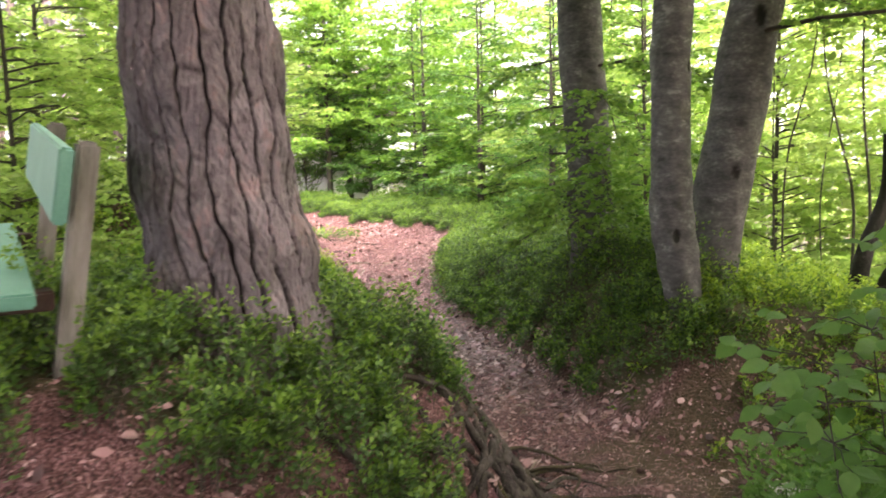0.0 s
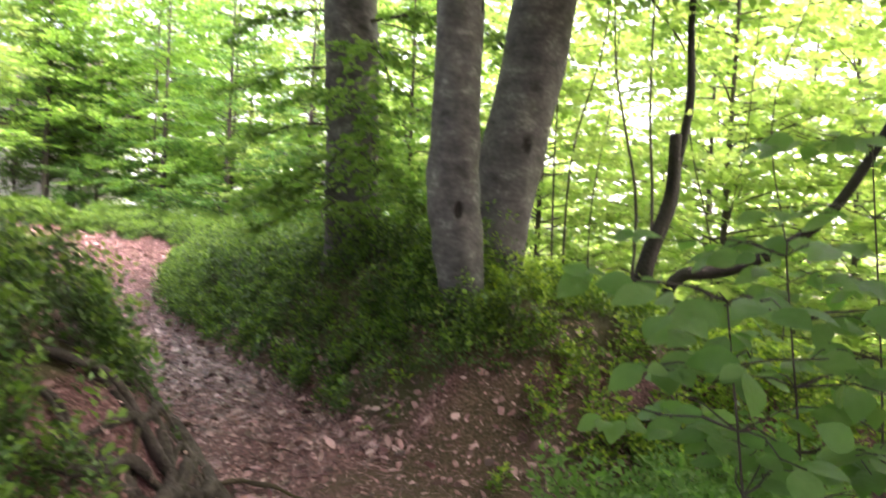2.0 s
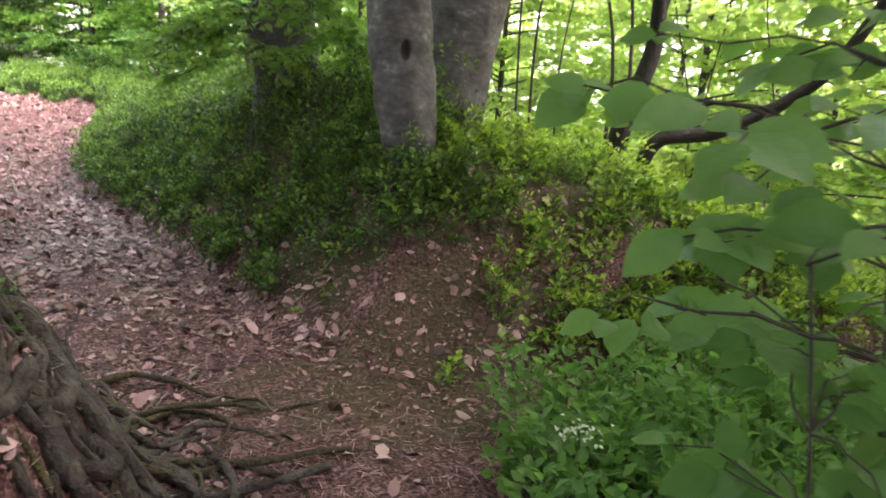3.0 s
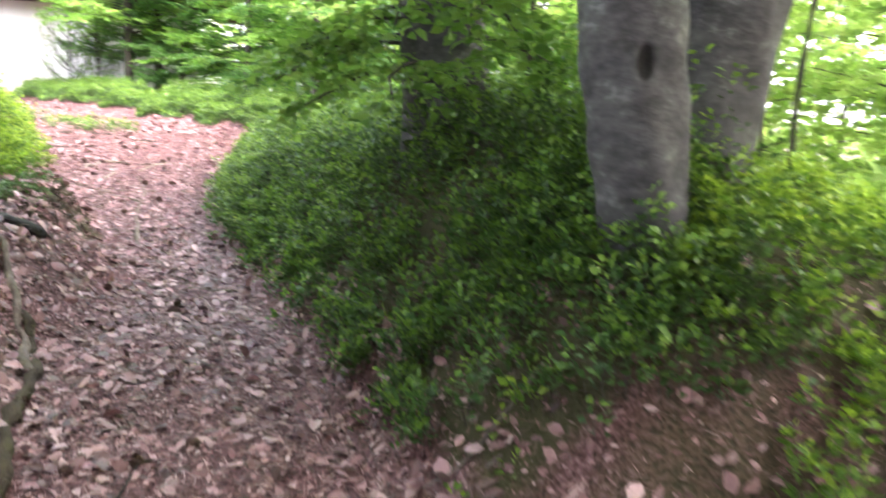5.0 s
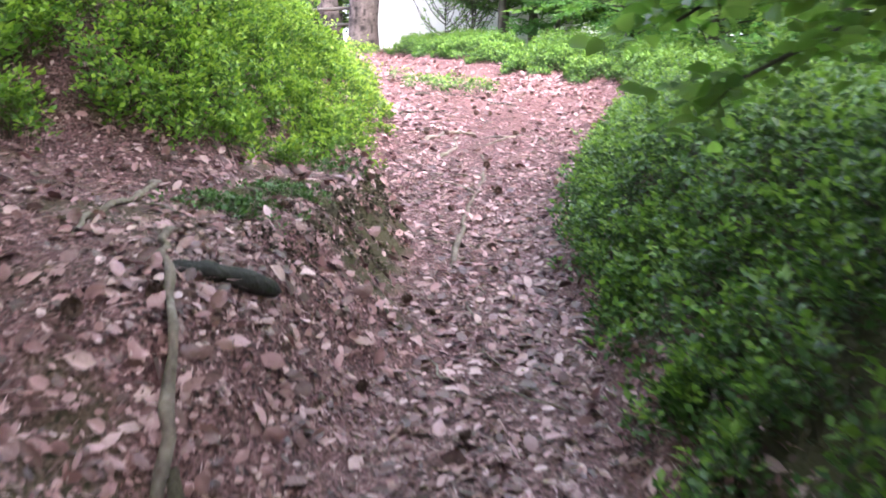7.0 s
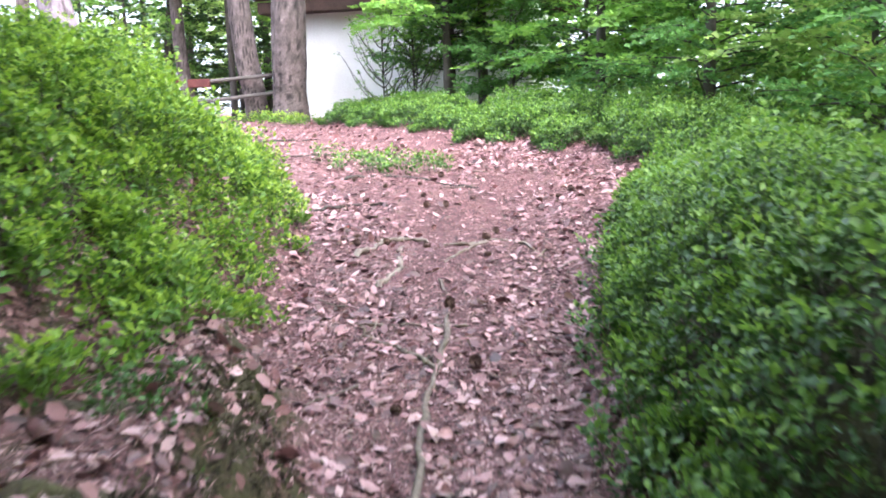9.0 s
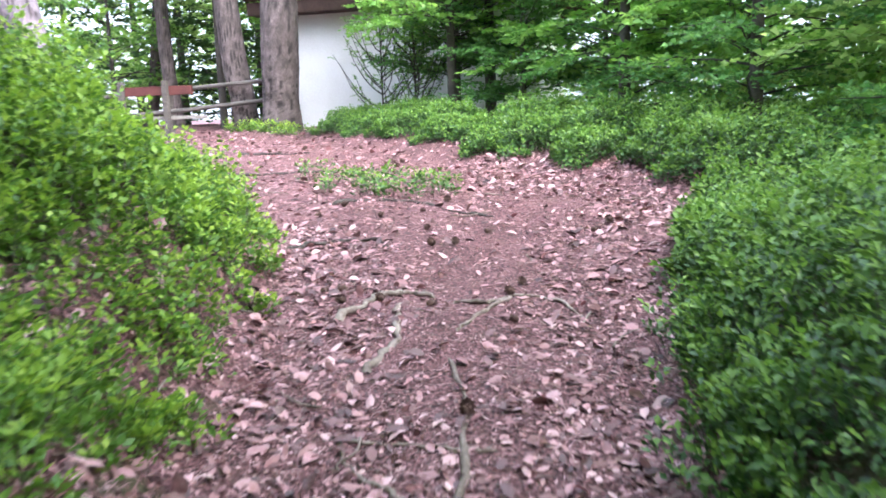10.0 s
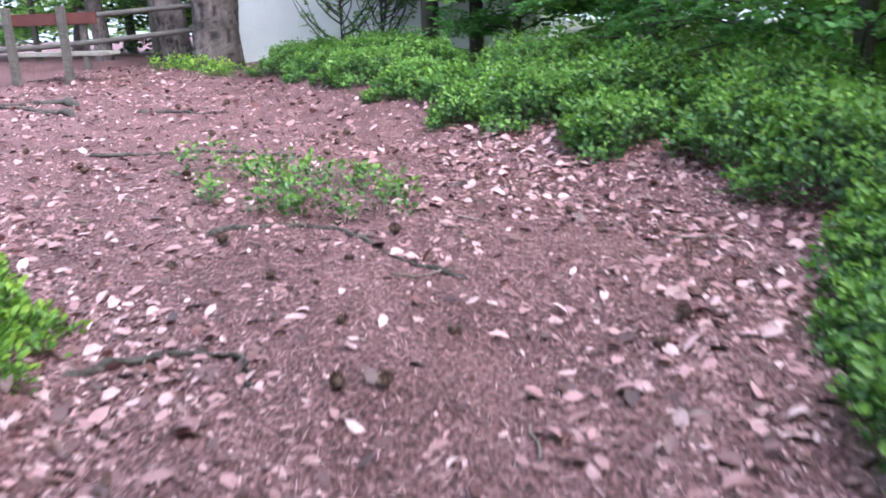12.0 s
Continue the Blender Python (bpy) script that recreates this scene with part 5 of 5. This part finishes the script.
litter("fallen_leaves", "dry pinkish-brown beech leaves strewn over the path", (-4.0, 2.2, -0.5, 15.5), 120000, on_path, 0.054, 301, 1.8)
litter("fallen_leaves", "dry pinkish-brown beech leaves on the far path", (-7.5, -1.0, 13.2, 21.0), 12000, lambda x, y, r: (right_of(x, y) < 0.8) & (r.uniform(size=len(x)) < 0.6), 0.065, 305)
litter("fallen_leaves", "dry brown leaves lying on the bank", (-3.6, 3.2, 0.2, 12.6), 62000, on_bank, 0.052, 309)

# dry pine needles
x, y = scatter((-3.6, 2.4, 1.6, 15.0), 100000, lambda x, y, r: (left_of(x, y) < 1.0) & (right_of(x, y) < 0.4), 330)
rng = np.random.default_rng(331)
n = len(x)
a = rng.uniform(0, 6.28, n)
needles = leaf_arrays(np.stack([x, y, land(x, y) + rng.uniform(0.002, 0.01, n)], -1), np.stack([np.cos(a), np.sin(a), rng.normal(0, 0.08, n)], -1), np.tile([0, 0, 1.0], (n, 1)), rng.uniform(0.035, 0.075, n), 0.0035, 0.3)
tagged(new("pine_needles", mesh_from("pine_needles", *needles, M_LITTER)), "dry reddish pine needles strewn over the path", "needles", kind="stuff")

# pine cones
def cone_mesh():
    n, pieces = 34, []
    v, q = tube_arrays([(0, 0, 0.004 + 0.044 * u) for u in np.linspace(0, 1, 7)], [0.006, 0.014, 0.0165, 0.015, 0.012, 0.008, 0.003], 8)[:2]
    pieces.append((v, np.concatenate([q[:, [0, 1, 2]], q[:, [0, 2, 3]]])))
    k = np.arange(n)
    a, u = k * 2.39996, (k + 0.5) / n
    r = 0.017 * np.sin(np.pi * np.clip(u * 0.85 + 0.12, 0, 1)) ** 0.7
    base = np.stack([np.cos(a) * r * 0.55, np.sin(a) * r * 0.55, 0.004 + 0.042 * u], -1)
    way = np.stack([np.cos(a), np.sin(a), np.full(n, 0.35)], -1)
    up = np.stack([-np.cos(a) * 0.35, -np.sin(a) * 0.35, np.ones(n)], -1)
    pieces.append(leaf_arrays(base, way, up, 0.016, 0.013, 0.1))
    return mesh_from("cone", *join_arrays(pieces), M_CONE)


CONE = cone_mesh()
rng = np.random.default_rng(404)
spots = [(-0.50, 6.32), (0.05, 7.08), (-0.74, 9.62), (-0.74, 11.56), (-1.10, 11.45), (-1.16, 12.35), (-2.26, 13.09), (-1.48, 11.55), (-1.08, 12.71), (-1.80, 13.0), (-0.77, 6.63), (-0.45, 6.0)]
while len(spots) < 80:
    x, y = rng.uniform(-4.5, 1.6), rng.uniform(2.5, 17)
    if left_of(x, y) < (1.2 if y < 8.5 else -0.05) and right_of(x, y) < -0.05:
        spots.append((x, y))
for k, (x, y) in enumerate(spots):
    ob = tagged(new("pine_cone", CONE), "small dark brown open pine cone on the leaf litter", "pine cone", group="pine cones")
    s = rng.uniform(0.8, 1.15)
    tilt = rng.uniform(60, 100)
    ob.matrix_world = pose(x, y, float(land(x, y)) + 0.014 * s, tilt, 0, rng.uniform(0, 360)) @ Matrix.Diagonal((s, s, s, 1))

# dry twigs
rng = np.random.default_rng(606)
for k in range(70):
    x, y = rng.uniform(-3.5, 1.8), rng.uniform(2.6, 15)
    if not (left_of(x, y) < 1.0 and right_of(x, y) < 0.2):
        continue
    a, ln = rng.uniform(0, 6.28), rng.uniform(0.08, 0.3)
    p = curve_points([(x + math.cos(a) * ln * s + rng.normal(0, 0.008), y + math.sin(a) * ln * s + rng.normal(0, 0.008), 0) for s in (-0.5, -0.1, 0.25, 0.5)], 8)
    p[:, 2] = land(p[:, 0], p[:, 1]) + 0.012
    tagged(new("twig", mesh_from("twig", *tube_arrays(p, np.linspace(0.005, 0.0025, 8), 5)[:2], M_ROOT, smooth=True)), "thin dry twig lying on the leaf litter", "twig", group="dry twigs")

# ---- the broad-leaved sprout beside the path ----
for k, (x, y, hgt, seed) in enumerate([(1.3, 2.55, 1.2, 71), (1.5, 2.62, 1.3, 72), (1.85, 2.75, 1.6, 74), (1.5, 2.05, 0.7, 73), (1.75, 2.45, 0.9, 76)]):
    z = float(land(x, y))
    top = thing("sapling", "young broad-leaved sapling with large pale green leaves", "sapling", (x, y, z - 0.05), group="saplings beside the path")
    rng = np.random.default_rng(seed)
    line = curve_points([(0, 0, 0), (0.02, 0.03, hgt * 0.5), (-0.05, 0.06, hgt)], 10)
    part("stem", mesh_from("stem", *tube_arrays(line, np.linspace(0.005, 0.002, 10), 6)[:2], M_TWIG, smooth=True), top)
    ls = [limb_line(line[j], rng.uniform(0, 6.28), 0.35, rng.uniform(0.16, 0.34), rng, 0.3) for j in range(5, 10) for _ in range(5)]
    tagged(part("branchwork", mesh_from("branchwork", *tubes(ls, [0.0028] * len(ls), [0.0015] * len(ls)), M_TWIG), top), kind="stuff")
    base, way, up, size = [], [], [], []
    for l in ls:
        for f in (0.45, 0.62, 0.8, 0.95, 1.0):
            d = unit(l[-1] - l[0])
            s = unit(np.cross(d, [0, 0, 1.0])) * rng.choice([-1, 1])
            base.append(l[0] + (l[-1] - l[0]) * f + rng.normal(0, 0.008, 3))
            way.append(d * rng.uniform(0.2, 1) + s * (0.9 if f < 1 else 0.1) + [0, 0, rng.normal(-0.1, 0.2)])
            up.append(rng.normal(0, 0.32, 3) + [-0.2, -0.6, 0.8])
            size.append(rng.uniform(0.055, 0.1))
    size = np.array(size)
    lv = broad_leaf_arrays(np.array(base), np.array(way), unit(np.array(up)), size, size * 0.68)
    part("leaves", mesh_from("leaves", *lv, M_SPROUT_LEAF, smooth=True), top)

# white flower heads among the herbs
for x, y in ((1.55, 3.55), (1.42, 3.1)):
    top = thing("flower", "small white flower head on a green stem", "flower", (x, y, float(land(x, y))), group="white flowers")
    part("stem", mesh_from("stem", *tube_arrays(curve_points([(0, 0, -0.03), (0.01, 0, 0.15), (0, 0.01, 0.3)], 6), np.full(6, 0.003), 6)[:2], M_BERRY), top)
    rng = np.random.default_rng(int(x * 100))
    n = 60
    p = np.stack([rng.normal(0, 0.03, n), rng.normal(0, 0.03, n), 0.30 + rng.normal(0, 0.012, n)], -1)
    tagged(part("petals", mesh_from("petals", *leaf_arrays(p, rng.normal(0, 1, (n, 3)), unit(rng.normal(0, 0.3, (n, 3)) + [0, 0, 1]), 0.016, 0.011), M_FLOWER), top), kind="stuff")

# ---- shingles ----
W, ROWS_N, COLS = 5.4, 14, 18
bm = board((W / COLS - 0.008, 0.34, 0.014), 0.003)
SHINGLE = bpy.data.meshes.new("shingle")
bm.to_mesh(SHINGLE)
bm.free()
SHINGLE.materials.append(M_SHINGLE)
rng = np.random.default_rng(909)
for r in range(ROWS_N):
    for c in range(COLS):
        ob = part("shingle", SHINGLE, roof)
        ob.matrix_local = pose(-W / 2 + (c + 0.5) * W / COLS + (0.12 if r % 2 else 0) * (1 if c < COLS - 1 else 0) * 0.9, -1.75 + 0.13 + r * 0.245 + rng.normal(0, 0.008), 0.048 + 0.004 * rng.uniform(), -3.2, 0, rng.normal(0, 0.6))
